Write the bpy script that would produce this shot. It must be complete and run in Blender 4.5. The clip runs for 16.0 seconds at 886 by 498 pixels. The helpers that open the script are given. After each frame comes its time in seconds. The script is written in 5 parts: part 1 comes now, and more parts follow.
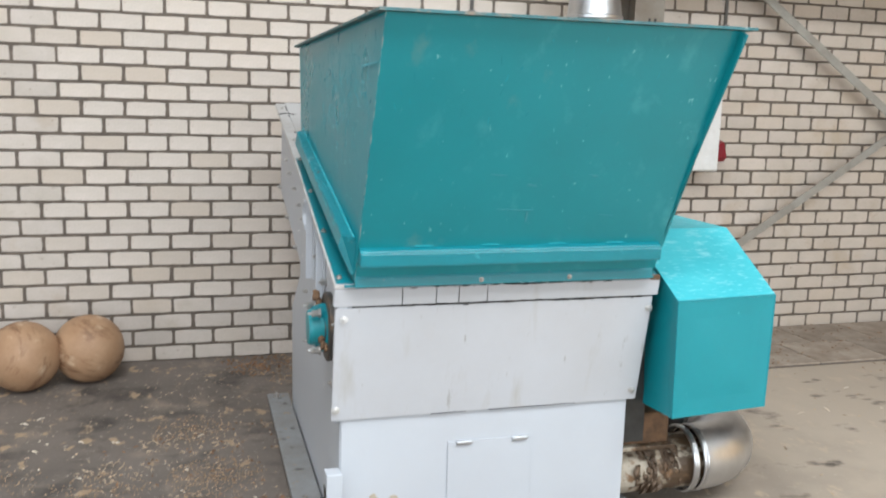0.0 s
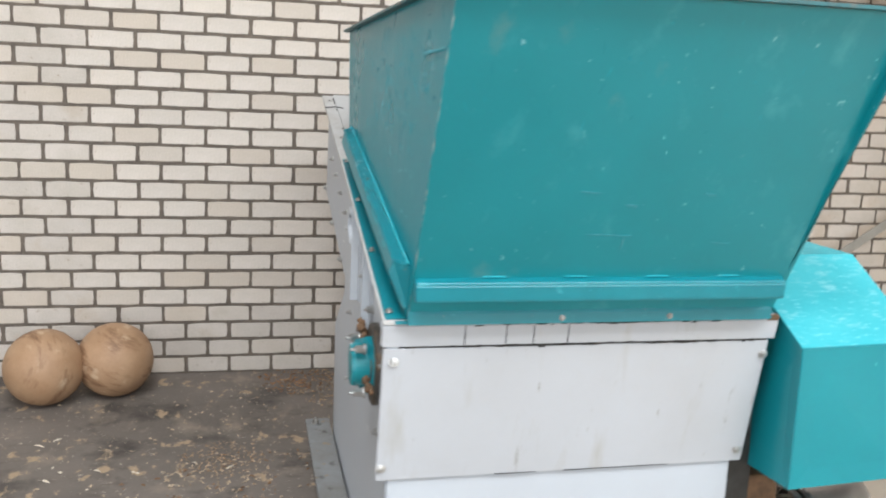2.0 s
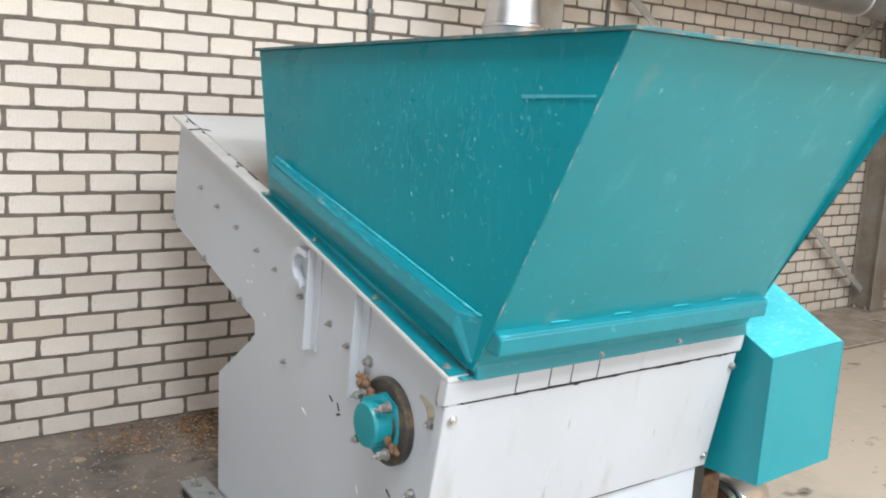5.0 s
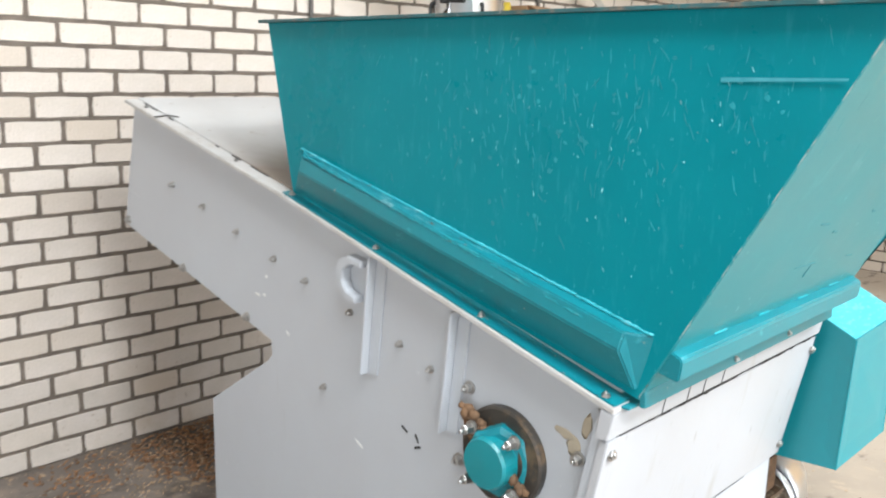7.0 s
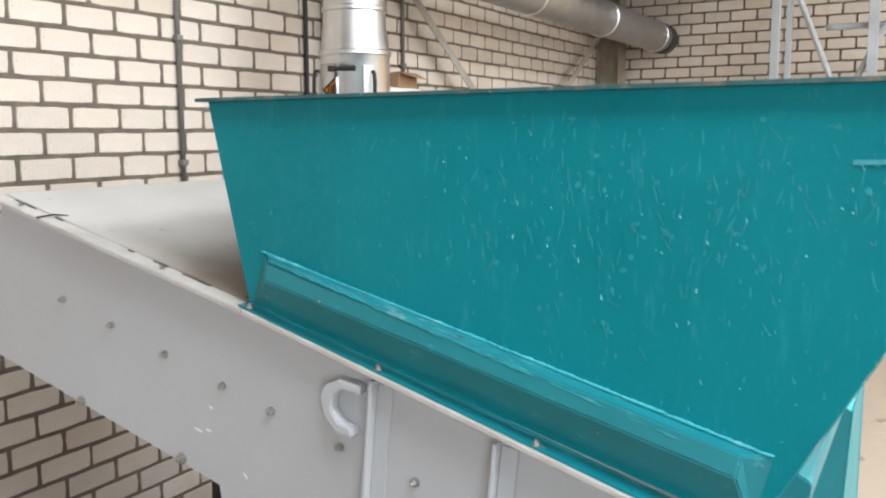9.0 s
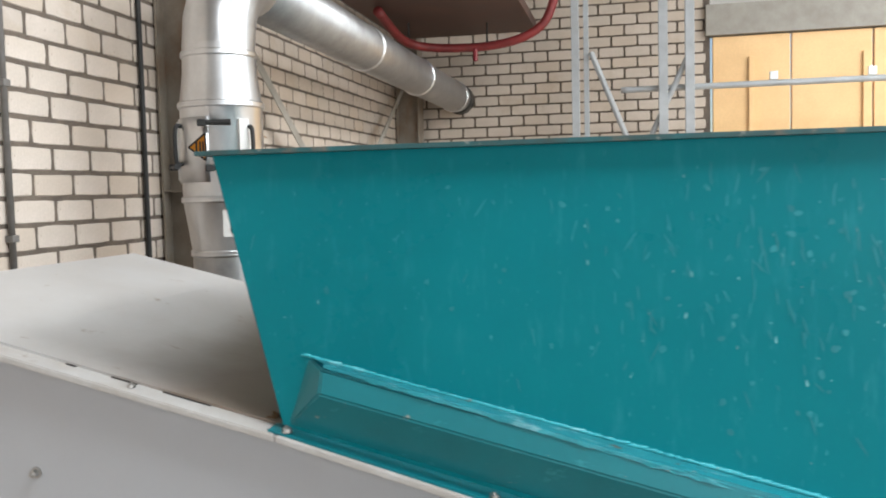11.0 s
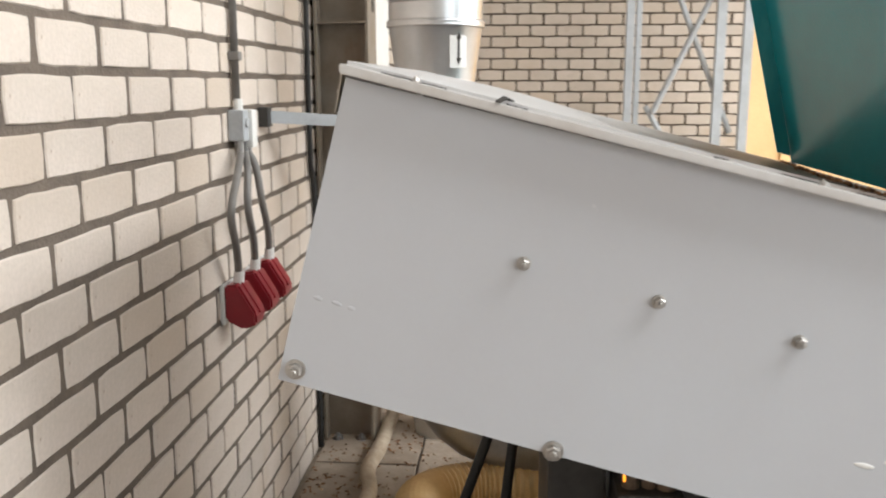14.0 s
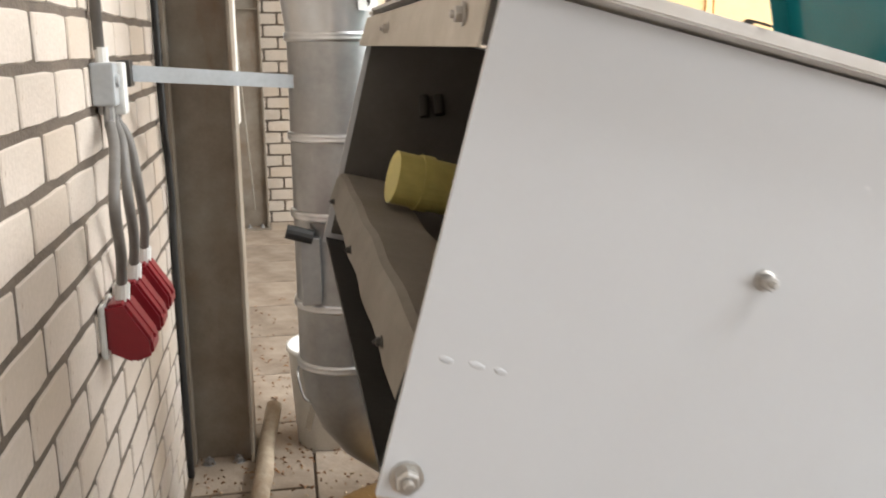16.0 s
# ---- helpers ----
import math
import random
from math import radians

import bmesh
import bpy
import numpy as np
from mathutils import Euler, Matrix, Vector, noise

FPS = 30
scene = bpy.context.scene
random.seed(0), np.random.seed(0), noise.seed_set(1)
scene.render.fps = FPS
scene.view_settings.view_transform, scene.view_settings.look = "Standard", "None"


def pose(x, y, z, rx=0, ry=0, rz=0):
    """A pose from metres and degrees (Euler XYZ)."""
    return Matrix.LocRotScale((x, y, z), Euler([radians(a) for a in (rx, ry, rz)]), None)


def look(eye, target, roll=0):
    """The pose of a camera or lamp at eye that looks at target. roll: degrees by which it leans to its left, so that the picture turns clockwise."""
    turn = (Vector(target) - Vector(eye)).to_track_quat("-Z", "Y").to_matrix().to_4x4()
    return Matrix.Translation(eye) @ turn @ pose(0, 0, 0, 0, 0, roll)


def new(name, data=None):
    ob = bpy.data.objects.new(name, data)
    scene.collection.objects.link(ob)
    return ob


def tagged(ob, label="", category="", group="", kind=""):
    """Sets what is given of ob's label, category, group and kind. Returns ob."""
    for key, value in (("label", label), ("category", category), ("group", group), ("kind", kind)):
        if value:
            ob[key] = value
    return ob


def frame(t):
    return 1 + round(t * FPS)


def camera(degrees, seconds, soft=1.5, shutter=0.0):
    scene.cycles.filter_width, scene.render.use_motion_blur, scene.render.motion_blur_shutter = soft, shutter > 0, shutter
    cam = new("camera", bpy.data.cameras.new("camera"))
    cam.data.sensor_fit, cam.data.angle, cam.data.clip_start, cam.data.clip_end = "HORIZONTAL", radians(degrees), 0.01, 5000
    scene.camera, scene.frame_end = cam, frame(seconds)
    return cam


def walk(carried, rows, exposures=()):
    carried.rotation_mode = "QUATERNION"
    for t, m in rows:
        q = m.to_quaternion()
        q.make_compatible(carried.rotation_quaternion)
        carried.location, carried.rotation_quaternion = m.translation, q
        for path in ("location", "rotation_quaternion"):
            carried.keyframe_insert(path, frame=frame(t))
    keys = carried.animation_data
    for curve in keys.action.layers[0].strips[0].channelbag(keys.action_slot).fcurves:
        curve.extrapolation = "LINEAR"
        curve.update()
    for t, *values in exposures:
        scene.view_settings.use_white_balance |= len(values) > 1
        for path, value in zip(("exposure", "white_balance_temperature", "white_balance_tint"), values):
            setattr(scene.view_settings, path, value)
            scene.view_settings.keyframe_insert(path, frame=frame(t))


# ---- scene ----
cam = camera(54.4, 16.0, 1.9, 0.5)
PATH = [
    (0, (0.049, -0.065, 1.525), (0.594, 1.831, 1.192), 1.5),
    (0.5, (0.06, 0.122, 1.564), (0.639, 2.011, 1.251), 0.3),
    (1, (0.198, 0.27, 1.562), (0.73, 2.174, 1.262), 0.9),
    (1.5, (0.304, 0.372, 1.546), (0.73, 2.299, 1.224), 3.9),
    (2, (0.12, 0.428, 1.537), (0.556, 2.347, 1.181), 2.4),
    (2.5, (-0.138, 0.542, 1.541), (0.417, 2.421, 1.139), 0.3),
    (3, (-0.224, 0.656, 1.552), (0.525, 2.465, 1.145), 2.5),
    (3.5, (-0.422, 0.701, 1.555), (0.598, 2.383, 1.19), 2.0),
    (4, (-0.607, 0.743, 1.576), (0.516, 2.358, 1.214), 2.7),
    (4.5, (-0.619, 0.829, 1.578), (0.484, 2.463, 1.241), 2.7),
    (4.7, (-0.639, 0.866, 1.583), (0.474, 2.495, 1.256), 2.8),
    (7, (-0.963, 1.623, 1.623), (0.453, 2.976, 1.219), 1.4),
    (7.5, (-0.958, 1.747, 1.643), (0.542, 3.022, 1.291), 1.1),
    (8, (-0.913, 1.84, 1.642), (0.589, 3.118, 1.311), 0.8),
    (8.5, (-0.933, 2.022, 1.642), (0.684, 3.162, 1.349), -0.6),
    (9, (-0.986, 2.223, 1.668), (0.729, 3.217, 1.402), -0.3),
    (9.5, (-0.929, 2.37, 1.682), (0.843, 3.274, 1.477), 0.4),
    (9.7, (-0.911, 2.437, 1.677), (0.898, 3.269, 1.491), 0.2),
    (11.8, (-0.804, 3.334, 1.668), (1.167, 3.631, 1.505), -0.8),
    (12, (-0.769, 3.398, 1.643), (1.199, 3.704, 1.453), 0.3),
    (12.5, (-0.777, 3.582, 1.593), (1.178, 3.923, 1.345), 0.7),
    (13, (-0.839, 3.902, 1.556), (1.11, 4.225, 1.246), -0.3),
    (13.5, (-0.789, 4.1, 1.517), (1.161, 4.372, 1.168), 0.1),
    (14, (-0.7, 4.269, 1.477), (1.258, 4.428, 1.099), -0.0),
    (14.5, (-0.613, 4.505, 1.45), (1.342, 4.365, 1.051), -0.8),
    (15, (-0.502, 4.659, 1.441), (1.42, 4.315, 1.007), -1.0),
    (15.5, (-0.389, 4.688, 1.429), (1.515, 4.282, 0.97), -0.3),
    (16, (-0.209, 4.672, 1.439), (1.706, 4.323, 0.977), -0.1),
]
EXPOSURES = [(0.0, -0.45, 6150, 9), (1.5, -0.4, 6200, 9), (3.5, -0.21, 6200, 9), (4.5, -0.18, 6200, 9), (7.0, 0.18, 6250, 9), (8.0, 0.07, 6300, 9), (9.5, -0.05, 6400, 10), (12.0, -0.12, 6350, 10), (12.5, 0.02, 6350, 10), (13.5, 0.17, 6500, 11), (14.5, 0.2, 6600, 11), (15.5, 0.52, 6650, 11), (16.0, 0.46, 6700, 11)]
walk(cam, [(t, look(eye, target, roll)) for t, eye, target, roll in PATH], EXPOSURES)

# ---- light ----
world = bpy.data.worlds.new("sky")
scene.world = world
world.use_nodes = True
_nt = world.node_tree
_bg = _nt.nodes["Background"]
_sky = _nt.nodes.new("ShaderNodeTexSky")
_sky.sky_type, _sky.sun_disc = "NISHITA", False
_sky.sun_elevation, _sky.sun_rotation = radians(40), radians(150)
_nt.links.new(_sky.outputs["Color"], _bg.inputs["Color"])
_bg.inputs["Strength"].default_value = 0.12


def area(name, eye, target, sx, sy, watts, colour):
    d = bpy.data.lights.new(name, "AREA")
    d.shape, d.size, d.size_y, d.energy, d.color = "RECTANGLE", sx, sy, watts, colour
    ob = new(name, d)
    ob.matrix_world = look(eye, target)
    return ob


# unseen sources: gate daylight from the front, added fill from overhead and the side
area("gate_daylight", (2.3, -5.6, 2.7), (2.3, 0, 1.4), 8.4, 3.0, 420, (0.95, 0.985, 1.0))
area("roof_light_front", (2.2, -1.0, 4.9), (2.2, -1.0, 0), 6.0, 1.8, 560, (0.95, 0.985, 1.0))
area("roof_light_side", (-0.6, 0.9, 4.9), (-0.6, 0.9, 0), 1.3, 3.4, 240, (0.95, 0.985, 1.0))
area("side_gate_daylight", (-5.3, -2.0, 1.6), (0.4, 3.4, 1.0), 4.4, 3.0, 235, (0.95, 0.985, 1.0))


# ---- materials ----
def mat(name, colour, rough=0.6, metal=0.0, dark=None, scale=8.0, amount=0.5, fine=90.0, bump=0.15, bump_size=0.004, spec=0.5, per_object=0.0, per_island=0.0, grain=0.1):
    """A surface with two scales of variation: patches of a second colour, and a fine relief."""
    m = bpy.data.materials.new(name)
    m.use_nodes = True
    nt = m.node_tree
    b = nt.nodes["Principled BSDF"]
    co = nt.nodes.new("ShaderNodeTexCoord")
    n1 = nt.nodes.new("ShaderNodeTexNoise")
    n1.inputs["Scale"].default_value, n1.inputs["Detail"].default_value, n1.inputs["Roughness"].default_value = scale, 6, 0.62
    nt.links.new(co.outputs["Object"], n1.inputs["Vector"])
    ramp = nt.nodes.new("ShaderNodeValToRGB")
    ramp.color_ramp.elements[0].position, ramp.color_ramp.elements[1].position = 0.5 - 0.25 * amount - 0.08, 0.5 + 0.3 * amount
    second = dark or tuple(c * 0.72 for c in colour)
    ramp.color_ramp.elements[0].color, ramp.color_ramp.elements[1].color = (*second, 1), (*colour, 1)
    nt.links.new(n1.outputs["Fac"], ramp.inputs["Fac"])
    out = ramp.outputs["Color"]
    n2 = nt.nodes.new("ShaderNodeTexNoise")
    n2.inputs["Scale"].default_value, n2.inputs["Detail"].default_value = fine, 4
    nt.links.new(co.outputs["Object"], n2.inputs["Vector"])
    fm = nt.nodes.new("ShaderNodeMapRange")
    fm.inputs["To Min"].default_value, fm.inputs["To Max"].default_value = 1 - grain, 1 + grain
    nt.links.new(n2.outputs["Fac"], fm.inputs["Value"])
    hsv = nt.nodes.new("ShaderNodeHueSaturation")
    nt.links.new(out, hsv.inputs["Color"])
    val = fm.outputs["Result"]
    for source, size in (("Object Info", per_object), ("Geometry", per_island)):
        if size:
            rn = nt.nodes.new("ShaderNodeObjectInfo" if source == "Object Info" else "ShaderNodeNewGeometry")
            rm = nt.nodes.new("ShaderNodeMapRange")
            rm.inputs["To Min"].default_value, rm.inputs["To Max"].default_value = 1 - size, 1 + size
            nt.links.new(rn.outputs["Random" if source == "Object Info" else "Random Per Island"], rm.inputs["Value"])
            mu = nt.nodes.new("ShaderNodeMath")
            mu.operation = "MULTIPLY"
            nt.links.new(val, mu.inputs[0])
            nt.links.new(rm.outputs["Result"], mu.inputs[1])
            val = mu.outputs["Value"]
    nt.links.new(val, hsv.inputs["Value"])
    nt.links.new(hsv.outputs["Color"], b.inputs["Base Color"])
    rr = nt.nodes.new("ShaderNodeMapRange")
    rr.inputs["To Min"].default_value, rr.inputs["To Max"].default_value = max(0.05, rough - 0.1), min(1, rough + 0.1)
    nt.links.new(n1.outputs["Fac"], rr.inputs["Value"])
    nt.links.new(rr.outputs["Result"], b.inputs["Roughness"])
    b.inputs["Metallic"].default_value, b.inputs["Specular IOR Level"].default_value = metal, spec
    bp = nt.nodes.new("ShaderNodeBump")
    bp.inputs["Strength"].default_value, bp.inputs["Distance"].default_value = bump, bump_size
    nt.links.new(n2.outputs["Fac"], bp.inputs["Height"])
    nt.links.new(bp.outputs["Normal"], b.inputs["Normal"])
    return m


def overlay(m, colour, scale, stretch, low, high, rough=None, turn=(0, 0, 0), offset=0.0):
    """Marks of another colour on a surface: scratches, runs or stains, as stretched noise above a threshold."""
    nt = m.node_tree
    b = nt.nodes["Principled BSDF"]
    was = b.inputs["Base Color"].links[0].from_socket
    co = nt.nodes.new("ShaderNodeTexCoord")
    mp = nt.nodes.new("ShaderNodeMapping")
    mp.inputs["Scale"].default_value, mp.inputs["Location"].default_value = stretch, (offset, offset * 0.7, offset * 1.3)
    mp.inputs["Rotation"].default_value = [radians(a) for a in turn]
    nt.links.new(co.outputs["Object"], mp.inputs["Vector"])
    n = nt.nodes.new("ShaderNodeTexNoise")
    n.inputs["Scale"].default_value, n.inputs["Detail"].default_value, n.inputs["Roughness"].default_value = scale, 5, 0.6
    nt.links.new(mp.outputs["Vector"], n.inputs["Vector"])
    r = nt.nodes.new("ShaderNodeMapRange")
    r.inputs["From Min"].default_value, r.inputs["From Max"].default_value = low, high
    nt.links.new(n.outputs["Fac"], r.inputs["Value"])
    mx = nt.nodes.new("ShaderNodeMix")
    mx.data_type = "RGBA"
    nt.links.new(r.outputs["Result"], mx.inputs[0])
    nt.links.new(was, mx.inputs[6])
    mx.inputs[7].default_value = (*colour, 1)
    nt.links.new(mx.outputs[2], b.inputs["Base Color"])
    return m


def along_axis(m, axis, start, end, spread, scale, colour, most):
    """Another colour that sets in along an axis with an uneven front: dust, tints, painted light or shade."""
    nt = m.node_tree
    b = nt.nodes["Principled BSDF"]
    was = b.inputs["Base Color"].links[0].from_socket
    co = nt.nodes.new("ShaderNodeTexCoord")
    sx = nt.nodes.new("ShaderNodeSeparateXYZ")
    nt.links.new(co.outputs["Object"], sx.inputs[0])
    ns = nt.nodes.new("ShaderNodeTexNoise")
    ns.inputs["Scale"].default_value, ns.inputs["Detail"].default_value = scale, 7
    nt.links.new(co.outputs["Object"], ns.inputs["Vector"])
    ma = nt.nodes.new("ShaderNodeMath")
    ma.operation, ma.inputs[1].default_value = "MULTIPLY_ADD", spread
    nt.links.new(ns.outputs["Fac"], ma.inputs[0])
    nt.links.new(sx.outputs[axis], ma.inputs[2])
    mr = nt.nodes.new("ShaderNodeMapRange")
    mr.inputs["From Min"].default_value, mr.inputs["From Max"].default_value, mr.inputs["To Max"].default_value = start + spread / 2, end + spread / 2, most
    nt.links.new(ma.outputs["Value"], mr.inputs["Value"])
    mx = nt.nodes.new("ShaderNodeMix")
    mx.data_type = "RGBA"
    nt.links.new(mr.outputs["Result"], mx.inputs[0])
    nt.links.new(was, mx.inputs[6])
    mx.inputs[7].default_value = (*colour, 1)
    nt.links.new(mx.outputs[2], b.inputs["Base Color"])


def piece_tint(m, colour, share, most):
    """A share of the single pieces takes on another colour, each by a different amount."""
    nt = m.node_tree
    b = nt.nodes["Principled BSDF"]
    was = b.inputs["Base Color"].links[0].from_socket
    oi, ge = nt.nodes.new("ShaderNodeObjectInfo"), nt.nodes.new("ShaderNodeNewGeometry")
    ad, fr = nt.nodes.new("ShaderNodeMath"), nt.nodes.new("ShaderNodeMath")
    ad.operation, fr.operation = "ADD", "FRACT"
    nt.links.new(oi.outputs["Random"], ad.inputs[0])
    nt.links.new(ge.outputs["Random Per Island"], ad.inputs[1])
    nt.links.new(ad.outputs[0], fr.inputs[0])
    mr = nt.nodes.new("ShaderNodeMapRange")
    mr.inputs["From Min"].default_value, mr.inputs["From Max"].default_value, mr.inputs["To Max"].default_value = 1 - share, 1.0, most
    nt.links.new(fr.outputs[0], mr.inputs["Value"])
    mx = nt.nodes.new("ShaderNodeMix")
    mx.data_type = "RGBA"
    nt.links.new(mr.outputs["Result"], mx.inputs[0])
    nt.links.new(was, mx.inputs[6])
    mx.inputs[7].default_value = (*colour, 1)
    nt.links.new(mx.outputs[2], b.inputs["Base Color"])


TEAL = mat("teal_paint", (0.006, 0.235, 0.27), 0.36, 0, (0.005, 0.205, 0.235), 3.0, 0.6, 140, 0.03, 0.002, spec=0.75, grain=0.03)
overlay(TEAL, (0.05, 0.31, 0.34), 9, (1, 1, 0.5), 0.58, 0.8)
overlay(TEAL, (0.16, 0.27, 0.24), 4, (1, 1, 0.6), 0.66, 0.85, offset=6.0)
overlay(TEAL, (0.2, 0.46, 0.49), 60, (1, 1, 0.25), 0.68, 0.73, offset=3.0)
TEAL_GLOSS = mat("glossy_teal_paint", (0.005, 0.2, 0.23), 0.2, 0, (0.004, 0.17, 0.2), 3.0, 0.6, 140, 0.02, 0.002, spec=0.6, grain=0.03)
TEAL_SCRATCHED = mat("scratched_teal_paint", (0.005, 0.222, 0.265), 0.3, 0, (0.004, 0.19, 0.23), 3.0, 0.6, 140, 0.03, 0.002, spec=0.15, grain=0.03)
overlay(TEAL_SCRATCHED, (0.022, 0.26, 0.308), 48, (1, 1, 0.25), 0.56, 0.8)
overlay(TEAL_SCRATCHED, (0.06, 0.33, 0.38), 110, (1, 1, 0.4), 0.66, 0.74, offset=3.0)
TEAL_BRIGHT = mat("teal_paint_bright", (0.008, 0.245, 0.285), 0.36, 0, (0.007, 0.22, 0.258), 5.0, 0.6, 120, 0.04, 0.002, spec=0.6, grain=0.03)
overlay(TEAL_BRIGHT, (0.08, 0.4, 0.44), 30, (1, 1, 1), 0.68, 0.78)
# chalky paint whose base is also lightened for the light from above
TEAL_CHALKED_TOPLIT = mat("chalked_teal_paint", (0.09, 0.54, 0.6), 0.5, 0, (0.05, 0.45, 0.52), 7.0, 0.7, 120, 0.04, 0.002, grain=0.05)
overlay(TEAL_CHALKED_TOPLIT, (0.3, 0.66, 0.7), 22, (0.5, 1, 1), 0.55, 0.72)
overlay(TEAL_CHALKED_TOPLIT, (0.2, 0.62, 0.68), 70, (0.4, 1, 1), 0.56, 0.72, offset=5.0)
TEAL_EDGE = mat("rubbed_teal_edge", (0.05, 0.44, 0.51), 0.4, 0, (0.02, 0.3, 0.36), 24, 0.8, 120, 0.08, 0.002, grain=0.06)
overlay(TEAL_EDGE, (0.3, 0.62, 0.66), 40, (1, 0.35, 1), 0.56, 0.68)
overlay(TEAL_EDGE, (0.2, 0.15, 0.11), 55, (1, 0.5, 1), 0.64, 0.7, offset=4.0)
WELD_EDGE = mat("chipped_weld_corner", (0.04, 0.3, 0.34), 0.5, 0, (0.01, 0.2, 0.23), 30, 0.8, 120, 0.1, 0.002)
overlay(WELD_EDGE, (0.42, 0.45, 0.42), 26, (1, 1, 0.6), 0.5, 0.64)
overlay(WELD_EDGE, (0.22, 0.13, 0.08), 34, (1, 1, 0.6), 0.6, 0.68, offset=5.0)
RIM = mat("dirty_teal_rim", (0.02, 0.15, 0.17), 0.5, 0, (0.05, 0.07, 0.065), 16, 0.8, 120, 0.1, 0.002)
overlay(RIM, (0.2, 0.16, 0.12), 18, (1, 1, 1), 0.55, 0.68)
overlay(RIM, (0.5, 0.48, 0.44), 30, (1, 1, 1), 0.64, 0.72, offset=5.0)
MARK_PALE = mat("pale_scratch", (0.26, 0.54, 0.58), 0.55, 0, (0.1, 0.38, 0.43), 120, 0.8, 90, 0.05, 0.001, per_island=0.5)
MARK_FAINT = mat("faint_scratch", (0.024, 0.27, 0.318), 0.4, 0, (0.008, 0.22, 0.262), 150, 0.9, 90, 0.05, 0.001, per_island=0.2)
TEAL_WORN = mat("teal_paint_worn", (0.007, 0.2, 0.24), 0.36, 0, (0.005, 0.165, 0.2), 10.0, 0.7, 120, 0.06, 0.003, spec=0.6, grain=0.04)
overlay(TEAL_WORN, (0.05, 0.32, 0.37), 40, (1, 0.5, 1), 0.62, 0.76)
overlay(TEAL_WORN, (0.3, 0.3, 0.26), 60, (1, 0.5, 1), 0.69, 0.74, offset=4.0)
GREY = mat("grey_paint", (0.485, 0.507, 0.538), 0.42, 0, (0.46, 0.468, 0.49), 2.5, 0.7, 160, 0.02, 0.002, grain=0.012)
overlay(GREY, (0.38, 0.36, 0.33), 7, (1, 1, 0.1), 0.66, 0.8)
overlay(GREY, (0.66, 0.66, 0.67), 16, (1, 1, 0.8), 0.72, 0.78, offset=5.0)
GREY_FRONT = mat("stained_grey_paint", (0.5, 0.505, 0.525), 0.42, 0, (0.455, 0.45, 0.455), 2.5, 0.7, 160, 0.02, 0.002, grain=0.015)
overlay(GREY_FRONT, (0.4, 0.38, 0.35), 11, (1, 1, 0.09), 0.56, 0.78)
overlay(GREY_FRONT, (0.25, 0.22, 0.19), 34, (1, 1, 0.07), 0.66, 0.76, offset=4.0)
overlay(GREY_FRONT, (0.68, 0.68, 0.69), 16, (1, 1, 0.8), 0.71, 0.77, offset=5.0)
SCRAPE = mat("scraped_paint", (0.07, 0.35, 0.41), 0.5, 0, (0.03, 0.27, 0.33), 60, 0.8, 90, 0.05, 0.001)
SCUFF = mat("scuffed_paint", (0.09, 0.29, 0.32), 0.55, 0, (0.012, 0.23, 0.28), 50, 0.8, 90, 0.05, 0.001)
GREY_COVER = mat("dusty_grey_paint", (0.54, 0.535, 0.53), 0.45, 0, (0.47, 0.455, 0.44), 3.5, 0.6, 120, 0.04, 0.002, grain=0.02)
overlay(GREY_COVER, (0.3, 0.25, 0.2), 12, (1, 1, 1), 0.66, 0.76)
# brown dust together with the hopper's shadow, both put into the colour
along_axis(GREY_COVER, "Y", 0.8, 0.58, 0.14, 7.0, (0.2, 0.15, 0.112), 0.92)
GREY_EDGE = mat("grey_paint_edge", (0.56, 0.55, 0.54), 0.5, 0, (0.46, 0.43, 0.4), 14, 0.6, 120, 0.1, 0.003, grain=0.04)
overlay(GREY_EDGE, (0.32, 0.27, 0.22), 22, (1, 0.4, 1), 0.69, 0.78)
GREY_DIRTY = mat("grey_paint_dirty", (0.46, 0.43, 0.38), 0.55, 0, (0.3, 0.26, 0.21), 7, 0.7, 110, 0.15, 0.003)
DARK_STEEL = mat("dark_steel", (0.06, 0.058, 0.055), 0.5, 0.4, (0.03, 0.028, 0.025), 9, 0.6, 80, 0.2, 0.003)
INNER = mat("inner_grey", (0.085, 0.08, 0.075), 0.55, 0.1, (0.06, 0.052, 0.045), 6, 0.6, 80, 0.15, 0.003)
RUBBER = mat("black_rubber", (0.02, 0.02, 0.02), 0.55, 0, (0.012, 0.012, 0.012), 20, 0.5, 60, 0.1, 0.002)
CABLE_GREY = mat("grey_cable", (0.2, 0.19, 0.18), 0.5, 0, (0.14, 0.13, 0.12), 20, 0.5, 60, 0.05, 0.002)
ZINC = mat("galvanised_steel", (0.74, 0.75, 0.77), 0.33, 1.0, (0.56, 0.57, 0.58), 6, 0.7, 60, 0.012, 0.002, grain=0.04)
ZINC_DULL = mat("dull_galvanised_steel", (0.42, 0.42, 0.42), 0.42, 0.9, (0.3, 0.3, 0.3), 8, 0.6, 60, 0.08, 0.002)
BOLT = mat("zinc_bolt", (0.5, 0.49, 0.47), 0.36, 0.95, (0.42, 0.4, 0.38), 60, 0.6, 200, 0.05, 0.001)
BROWN = mat("dark_brown_paint", (0.11, 0.06, 0.045), 0.6, 0, (0.06, 0.035, 0.028), 4, 0.6, 60, 0.2, 0.003)
GREASE = mat("greasy_sawdust", (0.2, 0.135, 0.085), 0.6, 0, (0.07, 0.045, 0.03), 22, 0.8, 60, 0.5, 0.006)
